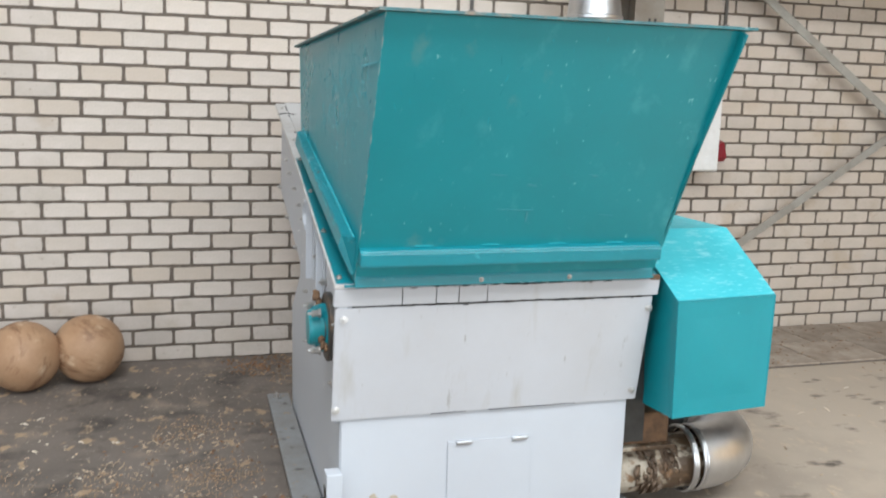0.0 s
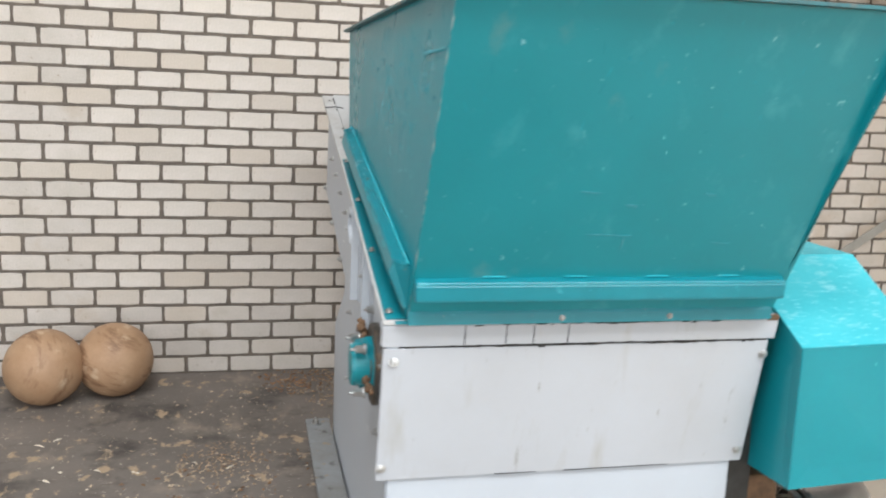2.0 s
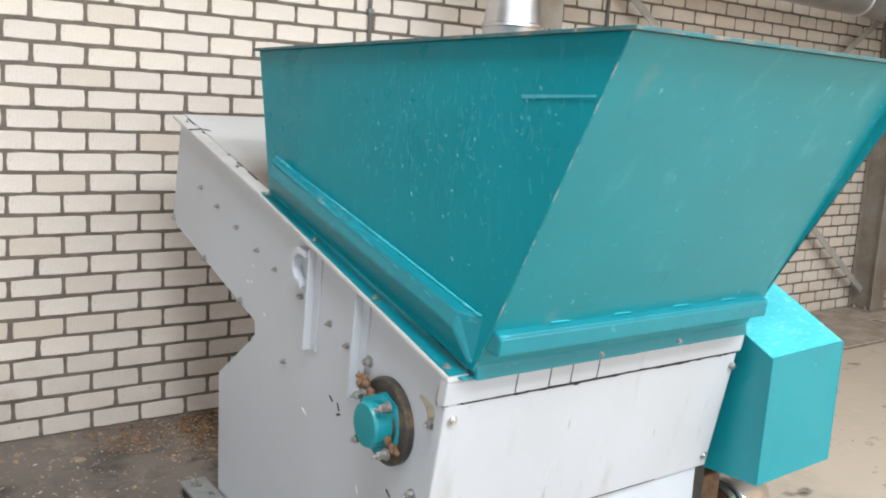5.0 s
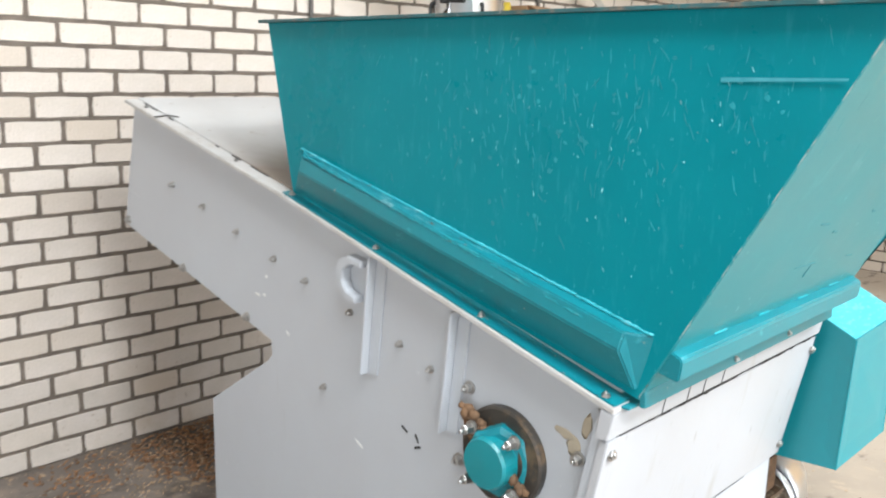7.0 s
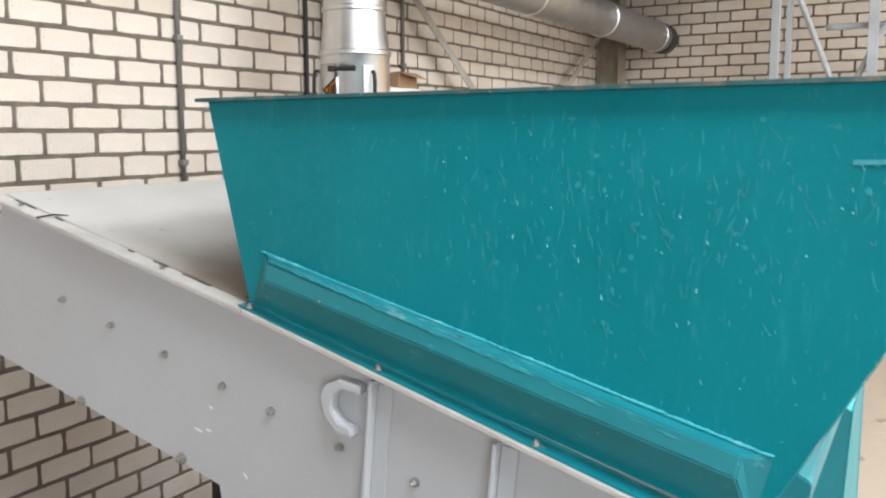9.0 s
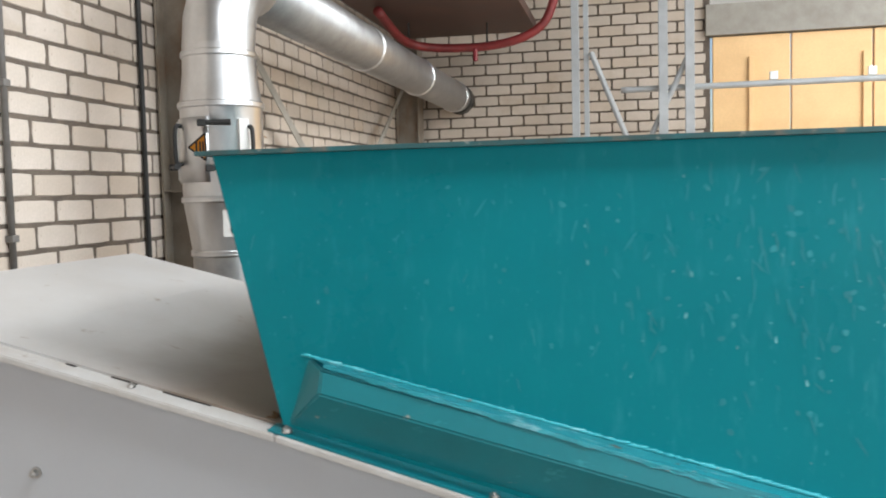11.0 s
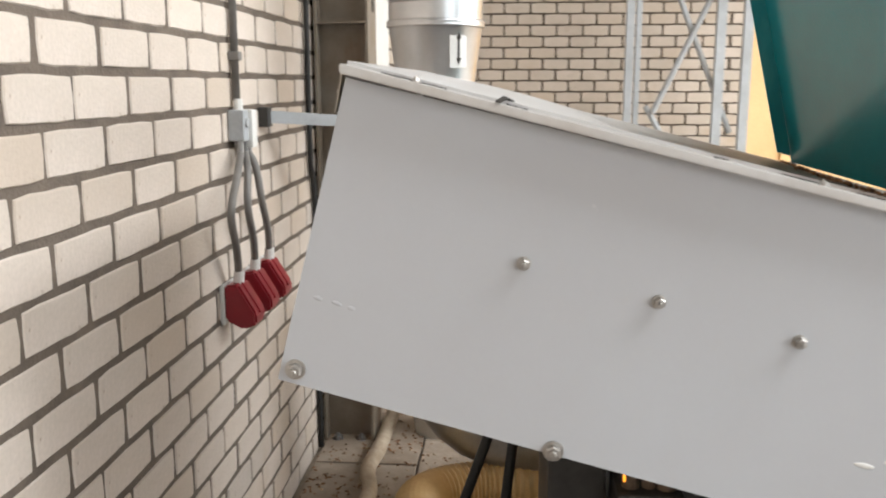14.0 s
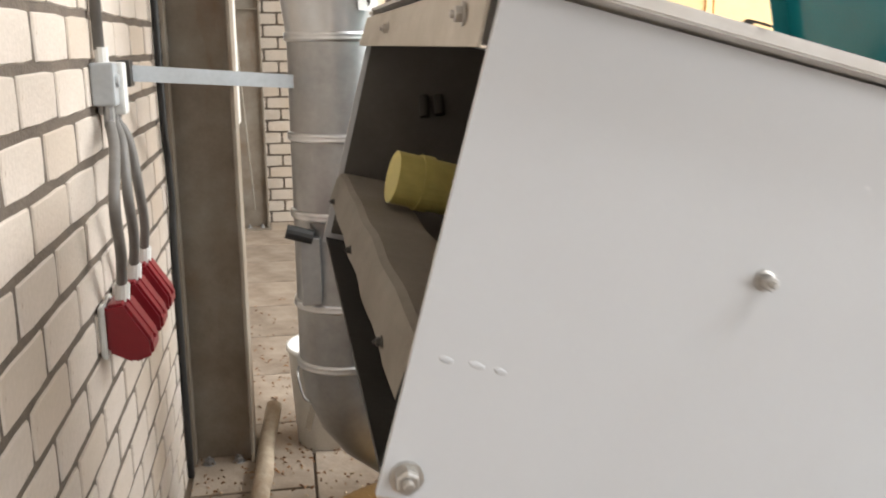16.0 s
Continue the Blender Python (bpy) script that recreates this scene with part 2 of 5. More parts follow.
BEARING = mat("greasy_bearing_flange", (0.07, 0.06, 0.05), 0.45, 0.2, (0.03, 0.026, 0.022), 14, 0.7, 80, 0.3, 0.003)
overlay(BEARING, (0.15, 0.1, 0.06), 16, (1, 1, 1), 0.55, 0.66)
OUTLET = mat("greasy_outlet_paint", (0.5, 0.45, 0.37), 0.5, 0, (0.36, 0.29, 0.2), 9, 0.7, 90, 0.1, 0.003)
overlay(OUTLET, (0.09, 0.055, 0.03), 9, (0.7, 1, 1), 0.47, 0.53)
overlay(OUTLET, (0.22, 0.13, 0.07), 22, (1, 1, 1), 0.56, 0.64, offset=4.0)
BASE = mat("dirty_base_paint", (0.27, 0.275, 0.28), 0.5, 0, (0.18, 0.17, 0.155), 9, 0.7, 90, 0.15, 0.003)
overlay(BASE, (0.05, 0.042, 0.035), 13, (1, 1, 1), 0.6, 0.7)
overlay(BASE, (0.3, 0.22, 0.14), 20, (1, 1, 1), 0.6, 0.7, offset=5.0)
RUST = mat("rusty_dirt", (0.2, 0.11, 0.055), 0.85, 0, (0.06, 0.035, 0.02), 18, 0.7, 70, 0.5, 0.006)
BRICK = mat("cream_brick", (0.635, 0.558, 0.497), 0.82, 0, (0.535, 0.47, 0.4), 7, 0.7, 110, 0.4, 0.004, per_object=0.06, per_island=0.06)
overlay(BRICK, (0.44, 0.34, 0.24), 3.2, (1, 1, 1), 0.58, 0.82, offset=2.0)
overlay(BRICK, (0.36, 0.28, 0.21), 38, (1, 1, 1), 0.64, 0.76, offset=5.0)
# tan towards the far end, a warm white balance put into the brick colour
along_axis(BRICK, "X", 2.9, 4.4, 1.5, 2.0, (0.5, 0.395, 0.265), 0.18)
piece_tint(BRICK, (0.52, 0.41, 0.3), 0.3, 0.4)
MORTAR = mat("brown_mortar", (0.175, 0.14, 0.112), 0.95, 0, (0.1, 0.08, 0.065), 14, 0.6, 120, 0.6, 0.006)
CONCRETE = mat("dusty_concrete", (0.215, 0.178, 0.15), 0.8, 0, (0.105, 0.088, 0.075), 1.3, 0.75, 60, 0.3, 0.005)
overlay(CONCRETE, (0.06, 0.05, 0.043), 3.0, (1, 1, 1), 0.53, 0.68)
overlay(CONCRETE, (0.3, 0.24, 0.185), 4.5, (1, 0.7, 1), 0.57, 0.76, offset=6.0)
overlay(CONCRETE, (0.4, 0.29, 0.185), 13, (1, 0.6, 1), 0.6, 0.66, offset=16.0)
overlay(CONCRETE, (0.5, 0.43, 0.34), 45, (1, 1, 1), 0.64, 0.7, offset=9.0)
# paler, dusty floor to the right, with the daylight there painted in
along_axis(CONCRETE, "X", 1.1, 2.9, 2.2, 2.2, (0.5, 0.415, 0.325), 0.85)
overlay(CONCRETE, (0.1, 0.08, 0.065), 5.0, (0.6, 1, 1), 0.6, 0.7, offset=14.0)
overlay(CONCRETE, (0.04, 0.033, 0.027), 7.0, (0.7, 1, 1), 0.69, 0.76, offset=21.0)
SLAB = mat("dusty_slab", (0.4, 0.335, 0.27), 0.85, 0, (0.2, 0.15, 0.11), 5, 0.6, 70, 0.35, 0.005, per_object=0.1)
overlay(SLAB, (0.17, 0.135, 0.105), 4, (1, 1, 1), 0.6, 0.8, offset=3.0)
COLUMN = mat("old_grey_steel_paint", (0.29, 0.26, 0.22), 0.6, 0, (0.17, 0.125, 0.085), 4.0, 0.6, 90, 0.12, 0.003)
overlay(COLUMN, (0.2, 0.11, 0.055), 5, (1, 1, 0.3), 0.54, 0.72)
STEEL_LIGHT = mat("light_grey_steel_paint", (0.43, 0.455, 0.475), 0.45, 0, (0.33, 0.345, 0.355), 6, 0.6, 90, 0.06, 0.002)
BRACE = mat("beige_grey_bar_paint", (0.36, 0.34, 0.3), 0.6, 0, (0.26, 0.235, 0.2), 8, 0.6, 90, 0.08, 0.002)
RED = mat("red_plastic", (0.21, 0.009, 0.017), 0.38, 0, (0.22, 0.008, 0.016), 16, 0.5, 90, 0.04, 0.001)
RED_PIPE = mat("red_pipe_paint", (0.25, 0.03, 0.03), 0.5, 0, (0.15, 0.02, 0.02), 10, 0.5, 90, 0.05, 0.002)
WHITE = mat("white_plastic", (0.74, 0.74, 0.72), 0.45, 0, (0.66, 0.65, 0.62), 10, 0.6, 120, 0.04, 0.001)
WOOD = mat("pale_wood_ball", (0.46, 0.29, 0.17), 0.6, 0, (0.34, 0.19, 0.1), 6, 0.7, 70, 0.12, 0.003)
overlay(WOOD, (0.2, 0.1, 0.05), 4.5, (1, 1, 3.5), 0.52, 0.66)
overlay(WOOD, (0.58, 0.42, 0.28), 9, (1, 1, 2), 0.6, 0.75, offset=4.0)
CHIP = mat("wood_chip", (0.46, 0.36, 0.25), 0.85, 0, (0.32, 0.23, 0.15), 30, 0.6, 90, 0.2, 0.002, per_island=0.35)
CHIP_WHITE = mat("white_chip", (0.72, 0.64, 0.52), 0.8, 0, (0.55, 0.45, 0.33), 30, 0.6, 90, 0.2, 0.002, per_island=0.2)
SAWDUST = mat("tan_sawdust", (0.42, 0.29, 0.18), 0.9, 0, (0.28, 0.18, 0.1), 30, 0.6, 90, 0.2, 0.002, per_island=0.4)
LEAF = mat("brown_shavings", (0.28, 0.15, 0.075), 0.9, 0, (0.16, 0.08, 0.04), 30, 0.6, 90, 0.2, 0.002, per_island=0.4)
BARK = mat("peeled_branch", (0.5, 0.42, 0.32), 0.8, 0, (0.3, 0.22, 0.15), 14, 0.7, 60, 0.5, 0.006)
CARD = mat("brown_cardboard", (0.36, 0.22, 0.12), 0.85, 0, (0.28, 0.17, 0.09), 10, 0.5, 80, 0.1, 0.002)
TAPE = mat("yellow_tape", (0.75, 0.55, 0.05), 0.5, 0, (0.6, 0.42, 0.04), 12, 0.6, 80, 0.03, 0.001)
YELLOW = mat("yellow_paint", (0.5, 0.44, 0.15), 0.5, 0, (0.38, 0.32, 0.1), 12, 0.6, 80, 0.08, 0.002)
ORANGE_SIGN = mat("orange_sign", (0.85, 0.36, 0.02), 0.5, 0, (0.7, 0.28, 0.02), 12, 0.5, 80, 0.02, 0.001)
HOSE = mat("amber_hose", (0.58, 0.4, 0.19), 0.4, 0, (0.45, 0.29, 0.12), 9, 0.6, 80, 0.06, 0.002)
BOARD = mat("orange_tan_board", (0.86, 0.58, 0.29), 0.6, 0, (0.78, 0.5, 0.24), 2.5, 0.6, 60, 0.08, 0.002)
CEILING = mat("dark_roof_sheet", (0.42, 0.4, 0.37), 0.8, 0, (0.34, 0.32, 0.29), 3, 0.5, 60, 0.1, 0.003)
PLASTER = mat("plain_wall", (0.6, 0.58, 0.55), 0.85, 0, (0.52, 0.5, 0.47), 2, 0.5, 60, 0.1, 0.003)
SEAL = mat("black_seam", (0.03, 0.026, 0.022), 0.8, 0, (0.015, 0.013, 0.011), 30, 0.5, 90, 0.1, 0.001)
STAIN = mat("brown_stain", (0.4, 0.34, 0.25), 0.7, 0, (0.42, 0.36, 0.28), 12, 0.6, 90, 0.05, 0.001)


# ---- mesh helpers ----
def part(name, bm, material, parent=None, label="", smooth=False):
    me = bpy.data.meshes.new(name)
    bmesh.ops.recalc_face_normals(bm, faces=bm.faces[:])
    bm.to_mesh(me)
    bm.free()
    me.materials.append(material)
    if smooth:
        for p in me.polygons:
            p.use_smooth = True
    ob = new(name, me)
    if parent:
        ob.parent = parent
    if label:
        ob["label"] = label
    return ob


def again(ob, m, parent=None):
    """Another object on the same mesh."""
    o = new(ob.name.split(".")[0], ob.data)
    o.matrix_basis = m
    o.parent = parent or ob.parent
    if "label" in ob:
        o["label"] = ob["label"]
    return o


def thing(name, label, category, group="", kind="", at=(0, 0, 0)):
    ob = new(name)
    ob.empty_display_size = 0.1
    ob.location = at
    return tagged(ob, label, category, group, kind)


def box(x0, x1, y0, y1, z0, z1, bevel=0.0, bm=None):
    bm2 = bmesh.new()
    bmesh.ops.create_cube(bm2, size=1, matrix=Matrix.Translation(((x0 + x1) / 2, (y0 + y1) / 2, (z0 + z1) / 2)) @ Matrix.Diagonal((abs(x1 - x0), abs(y1 - y0), abs(z1 - z0), 1)))
    if bevel:
        bmesh.ops.bevel(bm2, geom=bm2.edges[:], offset=bevel, segments=2, affect="EDGES", profile=0.6)
    return merge(bm, bm2)


def merge(bm, bm2, m=None):
    if m is not None:
        bmesh.ops.transform(bm2, matrix=m, verts=bm2.verts)
    if bm is None:
        return bm2
    me = bpy.data.meshes.new("tmp")
    bm2.to_mesh(me)
    bm2.free()
    bm.from_mesh(me)
    bpy.data.meshes.remove(me)
    return bm


def prism(points, a, b, axis="x", bevel=0.0, bm=None):
    """A flat outline, extruded from a to b along an axis. Points are the other two axes in order."""
    bm2 = bmesh.new()
    place = {"x": lambda p, d: (d, p[0], p[1]), "y": lambda p, d: (p[0], d, p[1]), "z": lambda p, d: (p[0], p[1], d)}[axis]
    lo = [bm2.verts.new(place(p, a)) for p in points]
    hi = [bm2.verts.new(place(p, b)) for p in points]
    n = len(points)
    bm2.faces.new(lo)
    bm2.faces.new(hi)
    for i in range(n):
        bm2.faces.new((lo[i], lo[(i + 1) % n], hi[(i + 1) % n], hi[i]))
    bmesh.ops.recalc_face_normals(bm2, faces=bm2.faces[:])
    if bevel:
        bmesh.ops.bevel(bm2, geom=bm2.edges[:], offset=bevel, segments=2, affect="EDGES")
    return merge(bm, bm2)


def slab_quad(p, thick, bm=None):
    """A flat sheet through four corners, with thickness to both sides."""
    a, b, c, d = [Vector(q) for q in p]
    n = (b - a).cross(d - a).normalized() * (thick / 2)
    bm2 = bmesh.new()
    lo = [bm2.verts.new(q - n) for q in (a, b, c, d)]
    hi = [bm2.verts.new(q + n) for q in (a, b, c, d)]
    bm2.faces.new(lo[::-1])
    bm2.faces.new(hi)
    for i in range(4):
        bm2.faces.new((lo[i], lo[(i + 1) % 4], hi[(i + 1) % 4], hi[i]))
    return merge(bm, bm2)


def rod(p, q, r, r2=None, seg=16, bm=None):
    p, q = Vector(p), Vector(q)
    bm2 = bmesh.new()
    m = Matrix.Translation((p + q) / 2) @ (q - p).to_track_quat("Z", "Y").to_matrix().to_4x4()
    bmesh.ops.create_cone(bm2, cap_ends=True, segments=seg, radius1=r, radius2=r if r2 is None else r2, depth=(q - p).length, matrix=m)
    return merge(bm, bm2)


def lathe(profile, seg=32, m=None, bm=None, close=True):
    """Rings of (radius, height) about z."""
    bm2 = bmesh.new()
    rings = []
    for r, z in profile:
        rings.append([bm2.verts.new((r * math.cos(2 * math.pi * i / seg), r * math.sin(2 * math.pi * i / seg), z)) for i in range(seg)])
    for a, b in zip(rings, rings[1:]):
        for i in range(seg):
            bm2.faces.new((a[i], a[(i + 1) % seg], b[(i + 1) % seg], b[i]))
    if close:
        bm2.faces.new(rings[0][::-1])
        bm2.faces.new(rings[-1])
    return merge(bm, bm2, m)


def tube(points, r, seg=12, bm=None, ripple=0.0, smooth_steps=6):
    """A round tube along a smooth line through points; r may be a number or a function of the part of the way."""
    pts = [Vector(p) for p in points]
    line = []
    for i in range(len(pts) - 1):
        p0, p1, p2, p3 = pts[max(i - 1, 0)], pts[i], pts[i + 1], pts[min(i + 2, len(pts) - 1)]
        for k in range(smooth_steps):
            t = k / smooth_steps
            line.append(0.5 * ((2 * p1) + (p2 - p0) * t + (2 * p0 - 5 * p1 + 4 * p2 - p3) * t * t + (3 * p1 - p0 - 3 * p2 + p3) * t ** 3))
    line.append(pts[-1])
    bm2 = bmesh.new()
    side = None
    rings = []
    for i, p in enumerate(line):
        d = (line[min(i + 1, len(line) - 1)] - line[max(i - 1, 0)]).normalized()
        if side is None:
            side = d.cross(Vector((0.3, 0.2, 1))).normalized()
        side = (side - d * side.dot(d)).normalized()
        up = d.cross(side)
        rad = r(i / (len(line) - 1)) if callable(r) else r
        if ripple and i % 2:
            rad -= ripple
        rings.append([bm2.verts.new(p + rad * (math.cos(2 * math.pi * k / seg) * side + math.sin(2 * math.pi * k / seg) * up)) for k in range(seg)])
    for a, b in zip(rings, rings[1:]):
        for k in range(seg):
            bm2.faces.new((a[k], a[(k + 1) % seg], b[(k + 1) % seg], b[k]))
    bm2.faces.new(rings[0][::-1])
    bm2.faces.new(rings[-1])
    return merge(bm, bm2)


def bolt_mesh(r=0.011, h=0.012):
    """A hexagon head on a washer, along +z."""
    bm = lathe([(r * 1.35, 0), (r * 1.35, h * 0.2), (r * 1.05, h * 0.22)], 14)
    lathe([(r, h * 0.2), (r, h * 0.9), (r * 0.8, h)], 6, bm=bm)
    lathe([(r * 0.45, h), (r * 0.45, h * 1.35), (r * 0.3, h * 1.45)], 8, bm=bm)
    return bm


ALONG = {"-x": (0, -90, 0), "+x": (0, 90, 0), "-y": (90, 0, 0), "+y": (-90, 0, 0), "+z": (0, 0, 0)}


def bolts(places, way, parent, r=0.011, h=0.012, material=None):
    """Alike bolts, each an object of its own."""
    first = None
    for p in places:
        m = pose(*p, *ALONG[way]) if isinstance(way, str) else Matrix.Translation(p) @ way
        if first is None:
            first = part("bolt", bolt_mesh(r, h), material or BOLT, parent)
            first.matrix_basis = m
        else:
            again(first, m)


# ---- setting ----
WALL_Y, FAR_X, COURSE, PITCH = 5.045, 6.95, 0.0936, 0.2238
structure = "structure"

tagged(part("floor", box(-6, 7.2, -6.4, 5.4, -0.2, 0.0), CONCRETE), "dusty brown concrete floor with stains and debris", "floor", kind=structure)
# roof out of view, added to close the hall and bounce light
tagged(part("ceiling", box(-6, 7.2, -6.4, 5.4, 5.0, 5.15), CEILING), "plain pale unseen sheet roof, closing the hall above", "ceiling", kind=structure)
wall_back = tagged(part("wall_back", box(-6, 7.2, WALL_Y + 0.004, WALL_Y + 0.25, 0, 5), MORTAR), "cream brick wall with recessed brown mortar joints", "wall", kind=structure)
wall_far = tagged(part("wall_far", box(FAR_X + 0.009, FAR_X + 0.25, 2.3, WALL_Y + 0.009, 0, 5), MORTAR), "cream brick end wall with brown mortar joints", "wall", kind=structure)
bm = box(FAR_X + 0.1, FAR_X + 0.25, -6.4, 2.3, 3.2, 5)
box(FAR_X + 0.1, FAR_X + 0.25, -6.4, -1.6, 0, 3.2, bm=bm)
tagged(part("wall_far_plain", bm, PLASTER), "plain end wall beside the tan gate", "wall", kind=structure)
# front and side walls out of view, added as pale surroundings for bounce and reflections
bm = box(-6, -2.1, -6.2, -6, 0, 5)
box(6.95, 7.2, -6.2, -6, 0, 5, bm=bm)
box(-2.1, 6.95, -6.2, -6, 4.4, 5, bm=bm)
tagged(part("wall_front", bm, PLASTER), "plain unseen front wall, left open for the front daylight", "wall", kind=structure)
bm = box(-5.7, -5.5, -6, -4.4, 0, 5)
box(-5.7, -5.5, 0.4, WALL_Y, 0, 5, bm=bm)
box(-5.7, -5.5, -4.4, 0.4, 3.5, 5, bm=bm)
tagged(part("wall_side", bm, PLASTER), "plain unseen side wall, left open for the side daylight", "wall", kind=structure)

# tan gate in the end wall, in upright panels with raised ribs
gate = thing("door_1", "orange tan boarded gate in the end wall", "door", kind=structure)
for i in range(6):
    y1 = 2.28 - i * 0.64
    part("panel", box(FAR_X - 0.02, FAR_X + 0.04, y1 - 0.625, y1, 0.02, 2.93, 0.004), BOARD, gate)
part("lintel", box(FAR_X - 0.06, FAR_X + 0.1, -1.7, 2.34, 2.94, 3.2, 0.005), BRACE, gate, "grey green steel lintel")
for i in range(2):
    part("rib", box(FAR_X - 0.05, FAR_X - 0.021, 1.95 - i * 0.9, 1.99 - i * 0.9, 0.1, 2.75, 0.004), BOARD, gate)


# ---- shredder ----
shredder = thing("wood_shredder", "grey steel wood shredder with a teal feed hopper, scratched and dusty", "shredder", at=(1.0, 3.2, 0))
inv = Matrix.Translation((-1.0, -3.2, 0))


def sp(name, bm, material, parent=None, label="", smooth=False):
    bmesh.ops.transform(bm, matrix=inv, verts=bm.verts)
    return part(name, bm, material, parent or shredder, label, smooth)


def sb(places, way, parent=None, **kw):
    bolts([(x - 1.0, y - 3.2, z) for x, y, z in places], way, parent or shredder, **kw)


XL, XR = 0.478, 1.51
SIDE = [(2.49, 0.955), (2.595, 0.5), (2.595, 0.03), (4.045, 0.03), (4.045, 0.535), (3.72, 0.752), (3.70, 0.775), (3.705, 0.82), (4.607, 1.052), (4.497, 1.485), (3.585, 1.263), (2.5, 0.965)]
sp("side_plate", prism(SIDE, XL, XL + 0.008, "x"), GREY)
sp("side_plate", prism(SIDE, XR - 0.008, XR, "x"), GREY)


def top_z(y):
    """The height of the sloped top edge."""
    return 1.267 + (y - 3.585) * (0.248 if y > 3.585 else 0.276)


def lip(x0, x1, y0, y1, z0, z1):
    return prism([(y0, top_z(y0) + z0), (y1, top_z(y1) + z0), (y1, top_z(y1) + z1), (y0, top_z(y0) + z1)], x0, x1, "x", 0.002)


sp("edge_lip", lip(0.443, XL + 0.03, 3.585, 4.5, -0.004, 0.009), GREY_EDGE, label="chipped light edge flange")
sp("edge_lip", lip(0.443, XL + 0.03, 2.487, 3.583, -0.004, 0.009), GREY_EDGE, label="chipped light edge flange")
sp("edge_lip", lip(XR - 0.03, XR + 0.03, 3.585, 4.5, 0.0, 0.008), GREY_EDGE)
sp("edge_lip", lip(XR - 0.03, XR + 0.03, 2.487, 3.583, 0.0, 0.008), GREY_EDGE)
# cover sheet over the rear channel, a little bowed
bm = bmesh.new()
layers = []
for drop in (0.0, -0.005):
    grid = []
    for i in range(25):
        y = 3.56 + i * (4.497 - 3.56) / 24
        row = []
        for k in range(17):
            x = 0.492 + k * (XR + 0.012 - 0.492) / 16
            bow = (-0.03 * math.sin(math.pi * min(1, i / 15)) + 0.01 * math.sin(math.pi * max(0, i - 13) / 11)) * math.sin(math.pi * k / 16)
            row.append(bm.verts.new((x, y, top_z(y) + 0.014 + bow + drop)))
        grid.append(row)
    for a, b in zip(grid, grid[1:]):
        for k in range(16):
            bm.faces.new((a[k], a[k + 1], b[k + 1], b[k]) if drop == 0 else (a[k], b[k], b[k + 1], a[k + 1]))
    layers.append(grid)
up_, lo_ = layers
rim_u = [r[0] for r in up_] + up_[-1][1:] + [r[-1] for r in up_[-2::-1]] + up_[0][-2:0:-1]
rim_l = [r[0] for r in lo_] + lo_[-1][1:] + [r[-1] for r in lo_[-2::-1]] + lo_[0][-2:0:-1]
for k in range(len(rim_u)):
    n = (k + 1) % len(rim_u)
    bm.faces.new((rim_u[k], rim_u[n], rim_l[n], rim_l[k]))
sp("top_cover", bm, GREY_COVER, label="grey cover sheet with brown dust and painted shade beside the hopper")
for y0, ln in ((4.36, 0.06), (4.25, 0.03), (3.98, 0.02), (3.72, 0.09), (4.42, 0.03), (3.86, 0.05)):
    sp("seam_mark", prism([(y0, top_z(y0) + 0.0085), (y0 + ln, top_z(y0 + ln) + 0.0085), (y0 + ln, top_z(y0 + ln) + 0.0105), (y0, top_z(y0) + 0.0105)], 0.486, 0.4905, "x"), SEAL)
sp("torn_strip", slab_quad([(0.44, 4.287, 1.452), (0.486, 4.276, 1.457), (0.486, 4.284, 1.459), (0.44, 4.293, 1.454)], 0.002), SEAL)
sp("torn_strip", slab_quad([(0.486, 4.276, 1.457), (0.52, 4.268, 1.4515), (0.52, 4.275, 1.453), (0.486, 4.284, 1.459)], 0.002), SEAL)

# rear end of the channel: flap, tray, folded lip and belly
sp("rear_flap", slab_quad([(XL + 0.01, 4.505, 1.489), (XR, 4.505, 1.489), (XR, 4.522, 1.437), (XL + 0.01, 4.515, 1.437)], 0.003), GREY_DIRTY, label="dusty beige flap above the opening")
sb([(0.56, 4.513, 1.465), (1.1, 4.515, 1.462)], "+y", r=0.008, h=0.009)
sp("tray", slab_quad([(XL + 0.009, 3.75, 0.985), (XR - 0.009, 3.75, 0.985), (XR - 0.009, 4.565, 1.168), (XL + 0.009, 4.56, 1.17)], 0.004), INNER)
bm = bmesh.new()
rows_ = []
for y, z, ragged in ((4.47, 1.17, 0), (4.556, 1.19, 0), (4.566, 1.188, 0), (4.574, 1.178, 0), (4.588, 1.138, 1)):
    rows_.append([bm.verts.new((XL + 0.009 + k * (XR - XL - 0.018) / 24, y + 0.0015 * math.sin(k * 1.1), z + 0.0015 * math.sin(k * 0.8) + ragged * 0.006 * noise.noise(Vector((k * 0.7, 3, 0))))) for k in range(25)])
for a_, b_ in zip(rows_, rows_[1:]):
    for k in range(24):
        bm.faces.new((a_[k], a_[k + 1], b_[k + 1], b_[k]))
bmesh.ops.solidify(bm, geom=bm.faces[:], thickness=0.004)
sp("rear_lip", bm, GREY_DIRTY, label="bent dusty lip under the opening")
sb([(0.6, 4.586, 1.152), (1.0, 4.586, 1.152), (1.4, 4.586, 1.152)], "+y", r=0.005, h=0.007, material=DARK_STEEL)
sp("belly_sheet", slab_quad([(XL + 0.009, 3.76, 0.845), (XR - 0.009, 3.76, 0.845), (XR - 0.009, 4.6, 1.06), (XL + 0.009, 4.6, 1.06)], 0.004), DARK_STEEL)
